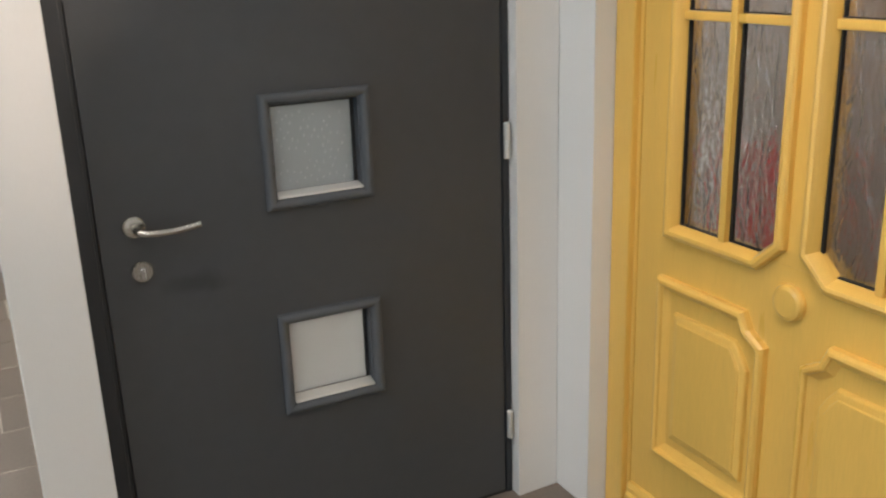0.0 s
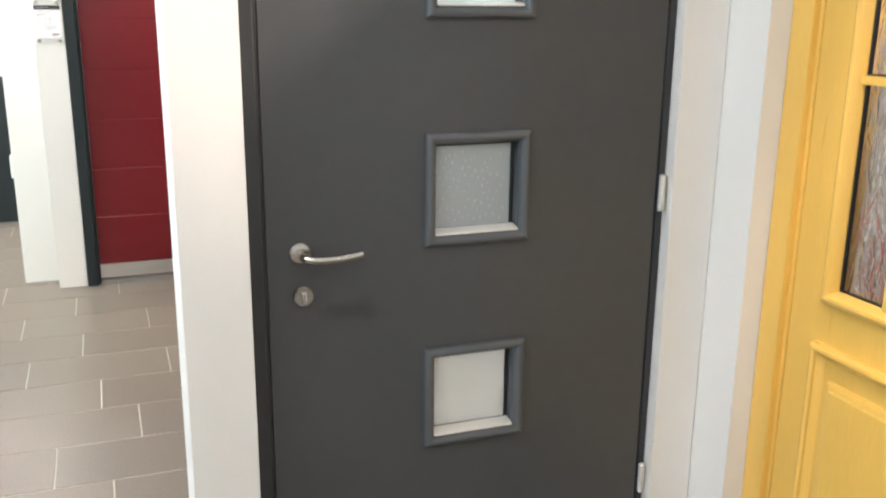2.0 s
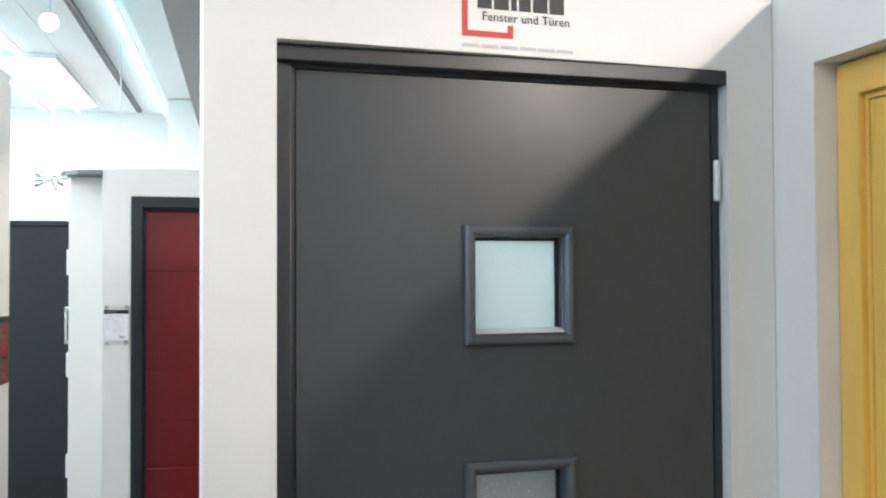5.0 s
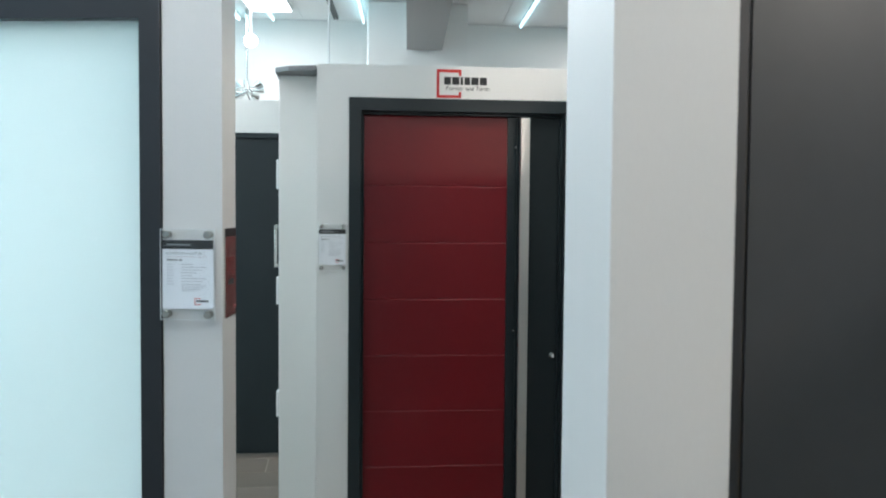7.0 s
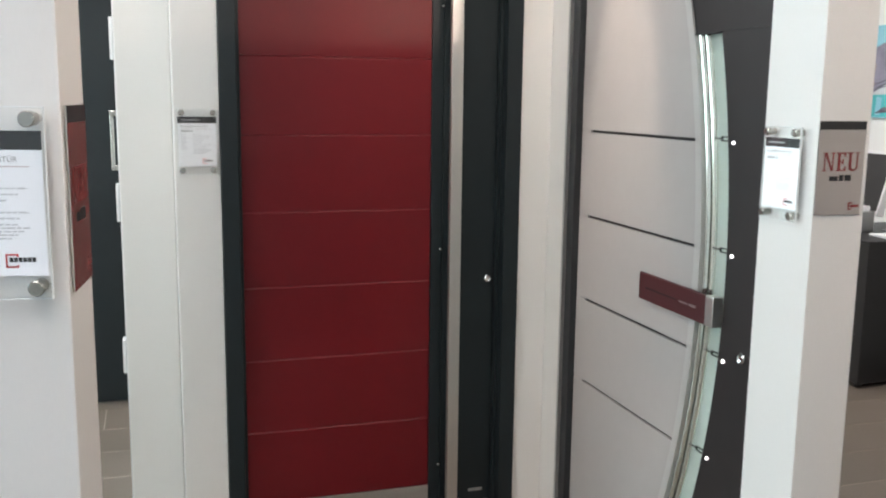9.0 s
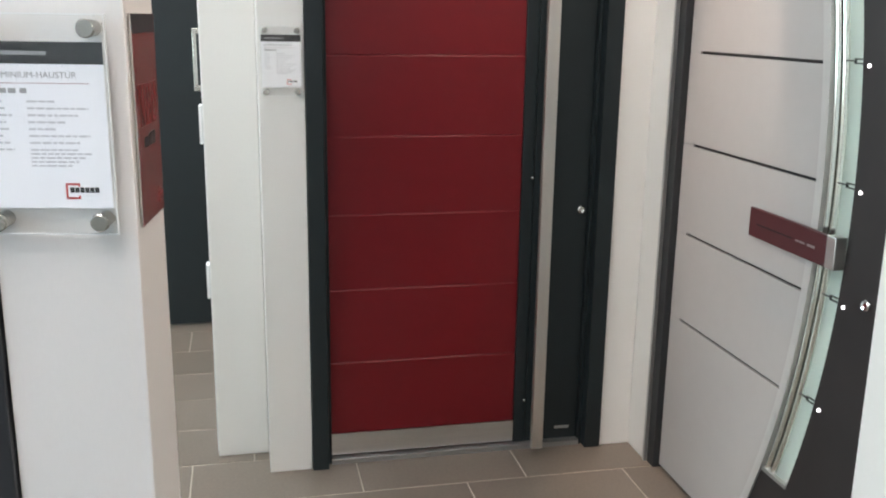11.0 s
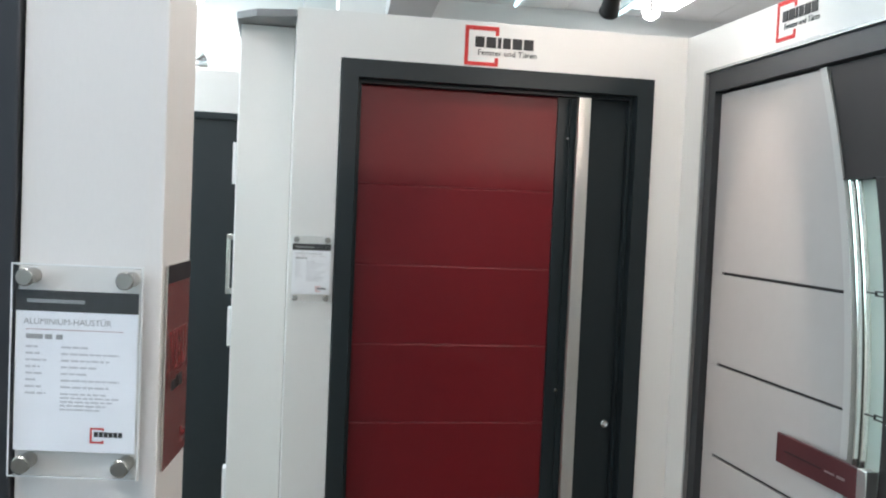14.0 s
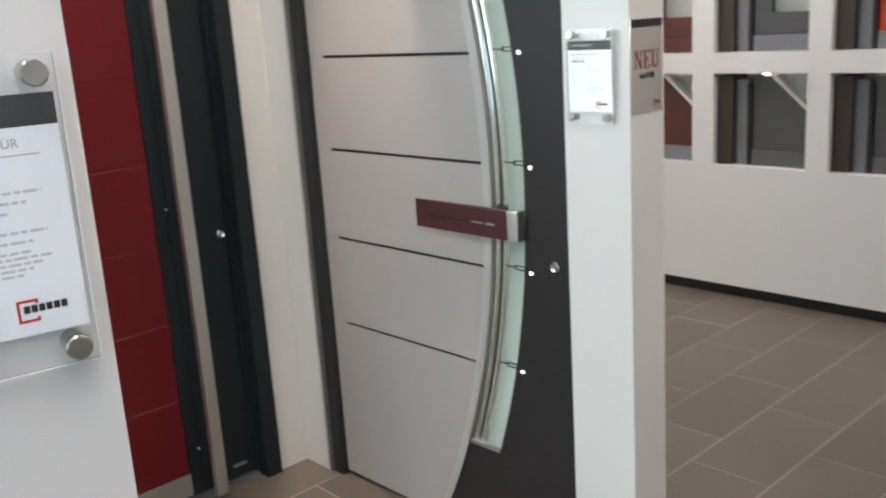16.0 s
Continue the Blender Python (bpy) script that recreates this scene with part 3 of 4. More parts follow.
M["slate_clip"] = material("dark_clip", (0.03, 0.03, 0.03), 0.4, bump=0)
M["glass_backing"] = material("grey_green_backing", (0.66, 0.69, 0.65), 0.6, vary=0.04)
curved = thing("front_door", "closed pearl-grey front door with a curved glass strip and umber side", "door")
FX = 0.375
part("door_frame", prism([(3.232, 0), (3.178, 0), (3.178, 2.19), (2.046, 2.19), (2.046, 2.258), (3.232, 2.258)], 0.352, 0.48, "yz", 0.002), M["shaded_frame"], curved)
part("frame_edge", prism([(3.248, 0), (3.2325, 0), (3.2325, 2.2585), (2.05, 2.2585), (2.05, 2.268), (3.248, 2.268)], 0.340, 0.352, "yz", 0.001), M["alu"], curved,
     "pale metal edge strip of the frame")
RAIL = 0.031
groove = [0.012, 0.622, 0.938, 1.251, 1.564, 2.186]
for z0, z1 in zip(groove, groove[1:]):
    part("pearl_panel", band(lambda z: arc(z, 2.375, 2.5), lambda z: 3.172, z0 + 0.005, z1 - 0.005, FX, FX + 0.04, 20), M["silver"], curved)
part("leaf_core", band(lambda z: arc(z, 2.376, 2.5), lambda z: 3.174, 0.012, 2.186, FX + 0.008, FX + 0.07), M["black"], curved)
for z in groove[1:-1]:
    part("groove_filler", boxes((FX + 0.0015, FX + 0.009, 3.10, 3.171, z - 0.0049, z + 0.0049)), M["silver"], curved)
part("edge_seal", boxes((FX + 0.003, FX + 0.03, 3.1725, 3.1775, 0.01, 2.186)), M["seal"], curved)
part("curved_rail", band(lambda z: arc(z, 2.375 - RAIL, 2.5), lambda z: arc(z, 2.3749, 2.5), 0.012, 2.186, FX - 0.006, FX + 0.05), M["pale_rail"], curved, "curved pale aluminium rail")
G0, G1 = 0.35, 1.87
part("inner_rail", half_round(2.3155, 0.0225, G0, G1 - 0.004, FX + 0.006, 0.007), M["mirror_rail"], curved, "polished inner rail")
part("inner_rail", half_round(2.2880, 0.0225, G0, G1 - 0.004, FX + 0.008, 0.006), M["mirror_rail"], curved, "polished inner rail")
part("rail_seal", band(lambda z: arc(z, 2.2845, 2.5), lambda z: arc(z, 2.3435, 2.5), G0, G1 - 0.004, FX + 0.0285, FX + 0.034), M["seal"], curved)
part("glass_cap", boxes((FX - 0.006, FX + 0.02, arc(G1, 2.221, 2.6), arc(G1, 2.343, 2.5), G1 - 0.0035, G1 + 0.0003)), M["seal"], curved, "dark cap over the glass strip")
part("rail_edge", band(lambda z: arc(z, 2.334, 2.5), lambda z: arc(z, 2.3388, 2.5), G1 + 0.001, 2.186, FX - 0.004, FX + 0.0), M["clear_glass"], curved, "greenish glass edge")
part("glass_strip", band(lambda z: arc(z, 2.219, 2.6), lambda z: arc(z, 2.2843, 2.5), G0, G1 - 0.004, FX + 0.010, FX + 0.016), M["satin_glass"], curved, "pale green frosted glass strip")
part("glass_backing", band(lambda z: arc(z, 2.219, 2.6), lambda z: arc(z, 2.3178, 2.5), G0, G1, FX + 0.045, FX + 0.050), M["glass_backing"], curved)
part("glass_bead", boxes((FX - 0.004, FX + 0.02, arc(G0, 2.221, 2.6), arc(G0, 2.343, 2.5), G0 - 0.012, G0 - 0.0005)), M["alu"], curved)
part("umber_panel", band(lambda z: 2.048, lambda z: arc(z, 2.2188, 2.6), G0 - 0.0122, G1, FX, FX + 0.05), M["brown"], curved, "dark umber side panel")
part("umber_panel", band(lambda z: 2.048, lambda z: arc(z, 2.375 - RAIL - 0.0003, 2.5), 0.012, G0 - 0.0125, FX, FX + 0.05), M["brown"], curved, "dark umber side panel")
part("umber_panel", band(lambda z: 2.048, lambda z: arc(z, 2.375 - RAIL - 0.0003, 2.5), G1 + 0.0005, 2.186, FX, FX + 0.05), M["brown"], curved, "dark umber side panel")
for z in (0.635, 0.945, 1.251, 1.564):
    y = arc(z, 2.192, 2.6)
    part("led", lathe([(0.0048, 0), (0.0048, 0.003), (0.003, 0.0045)], pose(FX, y, z, 0, -90), 16), M["led"], curved, "small round white light")
    part("glass_clip", boxes((FX + 0.001, FX + 0.006, y + 0.020, y + 0.060, z + 0.002, z + 0.005), (FX + 0.001, FX + 0.006, y + 0.020, y + 0.060, z + 0.013, z + 0.016),
                             (FX + 0.001, FX + 0.006, y + 0.060, y + 0.064, z + 0.002, z + 0.016), (FX + 0.001, FX + 0.006, y + 0.0645, y + 0.10, z + 0.0075, z + 0.0105)), M["slate_clip"], curved, "dark slim glass clip")
part("keyhole", lathe([(0.015, 0), (0.015, 0.008), (0.012, 0.012), (0.006, 0.010)], pose(FX, 2.112, 0.979, 0, -90), 20), M["chrome"], curved)
grip = part("grip", boxes((0.343, 0.353, 2.262, 2.645, 1.040, 1.128), bevel=0.003), M["mauve"], curved, "dark red flat grip plate")
part("grip_end", boxes((0.342, FX, 2.222, 2.2615, 1.040, 1.128), bevel=0.003), M["steel_flat"], grip, "satin steel grip foot")
part("grip_line", boxes((0.3418, 0.343, 2.42, 2.60, 1.080, 1.084)), M["black"], grip)
part("grip_mark", boxes((0.3418, 0.343, 2.31, 2.345, 1.078, 1.085), (0.3418, 0.343, 2.355, 2.40, 1.079, 1.084)), M["alu"], grip)


# ---- frosted glass door in the turned stand ----
frost = thing("glass_door", "frosted glass door in an anthracite frame", "door", m=BAY)
part("door_frame", prism([(-1.378, 0), (-1.31, 0), (-1.31, 2.19), (-0.212, 2.19), (-0.212, 0), (-0.157, 0), (-0.157, 2.273), (-1.378, 2.273)], -0.008, 0.10, "xz", 0.003),
     M["shaded_frame"], frost)
part("pane", boxes((-1.309, -0.213, 0.02, 0.028, 0.01, 2.189)), M["frost_door_glass"], frost, "large frosted glass pane")


# ---- dark back door ----
back = thing("front_door", "closed dark petrol grey door in a white wall", "door")
part("door_frame", prism([(-2.548, 0), (-2.50, 0), (-2.50, 2.165), (-1.33, 2.165), (-1.33, 0), (-1.302, 0), (-1.302, 2.198), (-2.548, 2.198)], 5.19, 5.33, "xz", 0.002),
     M["petrol"], back)
part("door_leaf", boxes((-2.498, -1.332, 5.21, 5.28, 0.012, 2.163), bevel=0.002), M["petrol"], back)
side = thing("side_door", "white door edge with a steel pull handle and white hinge covers", "door")
part("door_leaf", boxes((-1.2795, -1.2765, 3.60, 4.60, 0.01, 2.20), bevel=0.001), M["lamp_white"], side)
h = part("pull_handle", tube([(-1.297, 3.63, 1.400), (-1.297, 3.63, 1.615)], 0.007, 12), M["nickel"], side, "steel pull handle")
for z in (1.408, 1.607):
    part("handle_foot", boxes((-1.304, -1.280, 3.615, 3.645, z - 0.010, z + 0.010), bevel=0.003), M["nickel"], h)
for z0, z1 in ((1.80, 1.95), (1.21, 1.35), (0.63, 0.76)):
    part("hinge", boxes((-1.292, -1.280, 3.60, 3.66, z0, z1), bevel=0.003), M["lamp_white"], side, "white hinge cover")


# ---- yellow panelled door ----
def inset(outline, d):
    """A closed anticlockwise outline drawn inwards by d."""
    out, n = [], len(outline)
    for i in range(n):
        (ax, ay), (bx, by), (cx, cy) = outline[i - 1], outline[i], outline[(i + 1) % n]
        l1, l2 = math.hypot(bx - ax, by - ay), math.hypot(cx - bx, cy - by)
        n1, n2 = (-(by - ay) / l1, (bx - ax) / l1), (-(cy - by) / l2, (cx - bx) / l2)
        k = 1 + n1[0] * n2[0] + n1[1] * n2[1]
        out.append((bx + d * (n1[0] + n2[0]) / k, by + d * (n1[1] + n2[1]) / k))
    return out


def moulding(outline, profile, face, cap=False):
    """Strips lofted along an outline in (u, z), u = -y; profile: (inset, height in front of face)."""
    bm = bmesh.new()
    loops = [[bm.verts.new((face - h, -u, z)) for u, z in inset(outline, d)] for d, h in profile]
    n = len(outline)
    for a, b in zip(loops, loops[1:]):
        for i in range(n):
            bm.faces.new((a[i], a[(i + 1) % n], b[(i + 1) % n], b[i]))
    if cap:
        bm.faces.new(loops[-1])
    bmesh.ops.recalc_face_normals(bm, faces=bm.faces)
    return bm


YX = 0.948
M["umber_board"] = material("umber_brown_board", (0.36, 0.31, 0.28), 0.5, vary=0.35, scale=4.0)
AXIS = 0.845


def arch(u):
    return 2.11 - 0.60 * (u - AXIS) ** 2


def mirror(outline):
    return [(2 * AXIS - u, z) for u, z in outline[::-1]]


yellow = thing("front_door", "closed honey-yellow wooden front door with arched ripple glass panes", "door")
part("door_frame", prism([(-0.206, 0), (-0.286, 0), (-0.286, 2.24), (-1.404, 2.24), (-1.404, 0), (-1.50, 0), (-1.50, 2.325), (-0.206, 2.325)],
                         YX - 0.022, YX + 0.08, "yz", 0.006), M["yellow"], yellow)
part("frame_bead", prism([(-0.2865, 0), (-0.300, 0), (-0.300, 2.225), (-1.390, 2.225), (-1.390, 0), (-1.4035, 0), (-1.4035, 2.2395), (-0.2865, 2.2395)],
                         YX - 0.004, YX + 0.08, "yz", 0.003), M["yellow"], yellow)
U0, U1 = 0.302, 1.388
glass_left = [(0.450, 0.955), (0.735, 0.955), (0.790, 1.005), (0.790, arch(0.79))] + [(0.79 - 0.34 * k / 8, arch(0.79 - 0.34 * k / 8)) for k in range(1, 8)] + [(0.450, arch(0.45))]
glass_right = mirror(glass_left)


def slab(outline, x0, x1):
    return prism([(-u, z) for u, z in outline], x0, x1, "yz")


part("stile", slab([(U0, 0.012), (0.449, 0.012), (0.449, 2.222), (U0, 2.222)], YX, YX + 0.06), M["yellow"], yellow)
part("stile", slab([(1.241, 0.012), (U1, 0.012), (U1, 2.222), (1.241, 2.222)], YX, YX + 0.06), M["yellow"], yellow)
part("middle_stile", slab([(0.791, 0.954), (0.899, 0.954), (0.899, 2.0), (0.791, 2.0)], YX, YX + 0.06), M["yellow"], yellow)
part("lower_leaf", slab([(0.4495, 0.012), (1.2405, 0.012), (1.2405, 0.9535), (0.4495, 0.9535)], YX, YX + 0.06), M["yellow"], yellow)
for tri in ([(0.735, 0.954), (0.7905, 0.954), (0.7905, 1.005)], [(0.8995, 0.954), (0.955, 0.954), (0.8995, 1.005)]):
    part("corner_block", slab(tri, YX, YX + 0.06), M["yellow"], yellow)
tops = [(0.4495, arch(0.45))] + [(0.45 + 0.79 * k / 24, arch(0.45 + 0.79 * k / 24)) for k in range(1, 24)] + [(1.2405, arch(1.24)), (1.2405, 2.222), (0.4495, 2.222)]
part("arched_top_rail", slab(tops, YX, YX + 0.06), M["yellow"], yellow)
part("middle_stile", slab([(0.791, 2.0005), (0.899, 2.0005), (0.899, 2.1), (0.791, 2.1)], YX + 0.001, YX + 0.059), M["yellow"], yellow)
BEAD = [(-0.032, 0.0), (-0.031, 0.014), (-0.027, 0.020), (-0.018, 0.024), (-0.010, 0.022), (-0.003, 0.012), (0.004, -0.006), (0.004, -0.03)]
for outline in (glass_left, glass_right):
    part("glazing_moulding", moulding(outline, BEAD, YX), M["yellow"], yellow, "rounded moulding round the glass")
    lo, hi = min(u for u, z in outline), max(u for u, z in outline)
    mid = (lo + hi) / 2
    part("glazing_bar", boxes((YX - 0.008, YX + 0.028, -mid - 0.011, -mid + 0.011, 0.957, arch(mid) - 0.002), bevel=0.005), M["yellow"], yellow)
    for a, b in ((lo + 0.003, mid - 0.011), (mid + 0.011, hi - 0.003)):
        part("glazing_bar", boxes((YX - 0.006, YX + 0.028, -b, -a, 1.480, 1.502), bevel=0.005), M["yellow"], yellow)
        for z0, z1 in ((0.957, 1.482), (1.500, min(arch(a), arch(b)) - 0.001)):
            part("pane", boxes((YX + 0.022, YX + 0.026, -b, -a, z0, z1)), M["antique_glass"], yellow, "rippled antique glass pane")
            part("pane_seal", boxes((YX + 0.010, YX + 0.021, -a - 0.006, -a, z0, z1), (YX + 0.010, YX + 0.021, -b, -b + 0.004, z0, z1),
                                    (YX + 0.010, YX + 0.021, -b + 0.004, -a - 0.006, z0, z0 + 0.005)), M["seal"], yellow)
panel_left = [(0.412, 0.285), (0.785, 0.285), (0.785, 0.735), (0.735, 0.765), (0.715, 0.805), (0.412, 0.805)]
field_left = [(0.470, 0.350), (0.735, 0.350), (0.735, 0.655), (0.715, 0.690), (0.690, 0.720), (0.470, 0.720)]
FRAME = [(-0.006, 0.0), (-0.005, 0.016), (0.001, 0.024), (0.009, 0.026), (0.015, 0.022), (0.017, 0.014), (0.029, 0.004), (0.034, -0.0)]
FIELD = [(-0.002, 0.0), (0.0, 0.009), (0.003, 0.012), (0.018, 0.015), (0.020, 0.0185), (0.024, 0.0195)]
for o, f in ((panel_left, field_left), (mirror(panel_left), mirror(field_left))):
    part("panel_moulding", moulding(o, FRAME, YX), M["yellow"], yellow, "raised moulding with a cut corner")
    part("raised_field", moulding(f, FIELD, YX, True), M["yellow"], yellow)
part("rosette", lathe([(0.044, 0), (0.044, 0.010), (0.040, 0.017), (0.032, 0.020), (0.001, 0.021)], pose(YX, -AXIS, 0.872, 0, -90), 28), M["yellow"], yellow, "round turned rosette")
part("weather_board", prism([(YX - 0.034, 0.014), (YX, 0.014), (YX, 0.125), (YX - 0.008, 0.122), (YX - 0.016, 0.108), (YX - 0.016, 0.094), (YX - 0.024, 0.086),
                             (YX - 0.024, 0.062), (YX - 0.034, 0.054)], -U1 + 0.003, -U0 - 0.003, "xz"), M["yellow"], yellow, "stepped weather board")
part("threshold", boxes((YX - 0.030, YX + 0.05, -1.39, -0.300, 0.0, 0.011)), M["lamp_white"], yellow, "white threshold strip")
# backdrop added behind the panes so that brown and red show through
board = thing("sample_board", "brown board with a red field, added behind the glass", "board")
part("panel", boxes((1.55, 1.60, -1.95, 0.10, 0.02, 2.20), bevel=0.004), M["umber_board"], board)
part("red_field", boxes((1.540, 1.549, -0.40, -0.13, 0.35, 1.06), bevel=0.002), M["print_red"], board, "red field")
for y in (-1.7, -0.2):
    part("foot", boxes((1.40, 1.75, y - 0.03, y + 0.03, 0.0, 0.02)), M["alu"], board)


# ---- information plaques ----
def plaque(m, group="acrylic information plaques"):
    """A sheet between an acrylic plate and the wall on four studs; facing -y, centre at m."""
    p = thing("info_plaque", "clear acrylic plaque with a printed white sheet on steel studs", "plaque", group, m=m)
    part("acrylic_plate", boxes((-0.0685, 0.0685, -0.020, -0.016, -0.114, 0.114), bevel=0.001), M["acrylic"], p, "clear acrylic plate")
    part("plate_edge", ring(-0.0700, 0.0700, -0.1155, 0.1155, 0.0014, -0.0205, -0.0155, 0), M["acrylic_edge"], p, "bright cut edge of the plate")
    sheet = part("sheet", boxes((-0.0655, 0.0655, -0.0152, -0.0146, -0.087, 0.087)), M["paper"], p, "white printed sheet")
    part("header_strip", boxes((-0.0655, 0.0655, -0.0156, -0.0153, 0.0645, 0.087)), M["print_black"], sheet, "black heading strip")
    part("heading_line", boxes((-0.054, 0.008, -0.0159, -0.01565, 0.0735, 0.0775)), M["print_grey"], sheet)
    lettering("title", "ALUMINIUM-HAUSTÜR", 0.0092, M["print_grey"], sheet, pose(-0.010, -0.0154, 0.053), 0.0001)
    part("title_rule", boxes((-0.054, 0.05, -0.0155, -0.0153, 0.0445, 0.0450)), M["print_dark_red"], sheet)
    part("product_line", boxes((-0.054, -0.036, -0.0155, -0.0153, 0.0345, 0.0395), (-0.034, -0.026, -0.0155, -0.0153, 0.0345, 0.0395), (-0.022, -0.015, -0.0155, -0.0153, 0.0345, 0.0395)),
         M["print_grey"], sheet)
    rows = bmesh.new()
    words = random.Random(11)

    def line(x, end, z, h):
        while x < end:
            w = min(words.uniform(0.004, 0.011), end - x + 0.001)
            box(rows, x, x + w, -0.0155, -0.0153, z - h, z + h)
            x += w + 0.0016

    for k in range(8):
        z = 0.026 - k * 0.0072
        line(-0.054, -0.042 + 0.009 * ((k * 7) % 5) / 4, z, 0.0010)
        if k != 7:
            line(-0.016, 0.012 + 0.034 * ((k * 3) % 4) / 3, z, 0.0010)
    for k in range(5):
        line(-0.016, 0.032 + 0.014 * ((k * 2) % 3) / 2 - 0.02 * (k == 4), -0.0246 - k * 0.0042, 0.0009)
    part("text_rows", rows, M["print_pale"], sheet)
    part("emblem", boxes((0.017, 0.019, -0.0155, -0.0153, -0.077, -0.060), (0.019, 0.032, -0.0155, -0.0153, -0.062, -0.060), (0.019, 0.032, -0.0155, -0.0153, -0.077, -0.075),
                         (0.030, 0.032, -0.0155, -0.0153, -0.075, -0.0735), (0.030, 0.032, -0.0155, -0.0153, -0.0635, -0.062)), M["print_red"], sheet, "red open square")
    part("emblem_blocks", boxes(*[(0.0215 + k * 0.0052, 0.0258 + k * 0.0052, -0.0156, -0.0153, -0.070, -0.0645) for k in range(6)]), M["print_black"], sheet)
    for x in (-0.053, 0.053):
        for z in (-0.101, 0.101):
            part("stud", lathe([(0.0085, 0), (0.0085, 0.022), (0.0098, 0.0225), (0.0098, 0.028), (0.0085, 0.0295)], pose(x, 0, z, 90), 24), M["nickel"], p, "satin steel stud")
    return p


first = plaque(BAY @ pose(-0.0845, -0.0005, 1.546))
copy_thing(first, pose(-1.006, 3.3995, 1.515))
copy_thing(first, pose(0.3445, 1.946, 1.503, 0, 0, -90))


# ---- NEU signs ----
def bar(a0, a1, b0, b1):
    return [(a0, b0), (a1, b0), (a1, b1), (a0, b1)]


# the serif capitals N, E and U as strokes, 46 mm high, foot at -6 mm
LO, HI = -0.006, 0.038
LETTER_N = [bar(0.004, 0.0065, LO, HI), bar(0.0275, 0.030, LO, HI), [(0.004, HI), (0.0105, HI), (0.030, LO), (0.0255, LO)],
            bar(0.0, 0.0105, LO, LO + 0.0022), bar(0.0235, 0.034, HI - 0.0022, HI), bar(0.0, 0.008, HI - 0.0022, HI)]
LETTER_E = [bar(0.004, 0.0105, LO, HI), bar(0.0, 0.026, HI - 0.0028, HI), bar(0.0, 0.027, LO, LO + 0.0028), bar(0.010, 0.019, 0.0147, 0.0172),
            [(0.0235, HI - 0.010), (0.026, HI - 0.010), (0.026, HI), (0.021, HI)], [(0.0245, LO + 0.011), (0.027, LO + 0.011), (0.027, LO), (0.022, LO)],
            bar(0.0172, 0.0192, 0.0105, 0.0215)]
LETTER_U = [bar(0.004, 0.0105, LO + 0.011, HI), bar(0.0265, 0.029, LO + 0.011, HI), bar(0.0, 0.0145, HI - 0.0022, HI), bar(0.0225, 0.033, HI - 0.0022, HI),
            [(0.004, LO + 0.011), (0.006, LO + 0.004), (0.0105, LO + 0.0005), (0.016, LO - 0.0005), (0.0225, LO + 0.001), (0.027, LO + 0.0045), (0.029, LO + 0.011),
             (0.0265, LO + 0.011), (0.0245, LO + 0.0055), (0.020, LO + 0.003), (0.0165, LO + 0.003), (0.012, LO + 0.0055), (0.0105, LO + 0.011)]]


def neu_sign(m, group="new product signs"):
    s = thing("wall_sign", "silver-grey card sign with red letters and a black strip", "sign", group, m=m)
    part("card", boxes((-0.066, 0.066, -0.003, -0.0005, -0.112, 0.112)), M["card"], s)
    part("strip", boxes((-0.066, 0.066, -0.0036, -0.0031, 0.092, 0.112)), M["print_black"], s, "black strip")
    for name, x, shapes in (("letter_n", -0.052, LETTER_N), ("letter_e", -0.013, LETTER_E), ("letter_u", 0.019, LETTER_U)):
        bm = bmesh.new()
        for k, outline in enumerate(shapes):
            low = [bm.verts.new((x + a, -0.0038 - 0.0001 * k, b)) for a, b in outline]
            far = [bm.verts.new((x + a, -0.0031, b)) for a, b in outline]
            bm.faces.new(low)
            for i in range(len(low)):
                j = (i + 1) % len(low)
                bm.faces.new((low[i], low[j], far[j], far[i]))
        bmesh.ops.recalc_face_normals(bm, faces=bm.faces)
        part(name, bm, M["print_dark_red"], s, "dark red serif capital letter")
    part("product_line", boxes((-0.030, -0.006, -0.0035, -0.0031, -0.030, -0.019), (-0.002, 0.010, -0.0035, -0.0031, -0.030, -0.016), (0.014, 0.032, -0.0035, -0.0031, -0.030, -0.016)),
         M["print_black"], s)
    part("emblem", boxes((0.030, 0.033, -0.0035, -0.0031, -0.100, -0.082), (0.033, 0.042, -0.0035, -0.0031, -0.085, -0.082), (0.033, 0.042, -0.0035, -0.0031, -0.100, -0.097),
                         (0.036, 0.060, -0.0036, -0.0031, -0.094, -0.088)), M["print_dark_red"], s)
    return s


neu = neu_sign(pose(0.412, 1.8395, 1.522))
copy_thing(neu, BAY @ pose(-0.0024, 0.070, 1.547, 0, 0, 92.5) @ Matrix.Diagonal((0.86, 1, 1.03, 1)))


# ---- sample wall in the further room ----
WX = 3.15
cols = [(0.095, 0.63), (0.75, 1.285), (1.405, 1.94), (2.06, 2.595), (2.715, 3.25), (3.385, 3.92)]
rows_z = [(0.765, 1.275), (1.385, 1.895)]
wall = bmesh.new()
box(wall, WX, WX + 0.26, -0.4, 4.05, 0.07, rows_z[0][0])
box(wall, WX, WX + 0.26, -0.4, 4.05, rows_z[0][1], rows_z[1][0])
box(wall, WX, WX + 0.26, -0.4, 4.05, rows_z[1][1], 2.55)
edges = [-0.4] + [e for c in cols for e in c] + [4.05]
for a, b in zip(edges[0::2], edges[1::2]):
    for z0, z1 in rows_z:
        box(wall, WX, WX + 0.26, a, b, z0, z1)
box(wall, WX + 0.2605, WX + 0.30, -0.4, 4.05, 0.07, 2.55)
structure("wall_7", wall, M["plaster"], "white display wall with square niches", "wall")
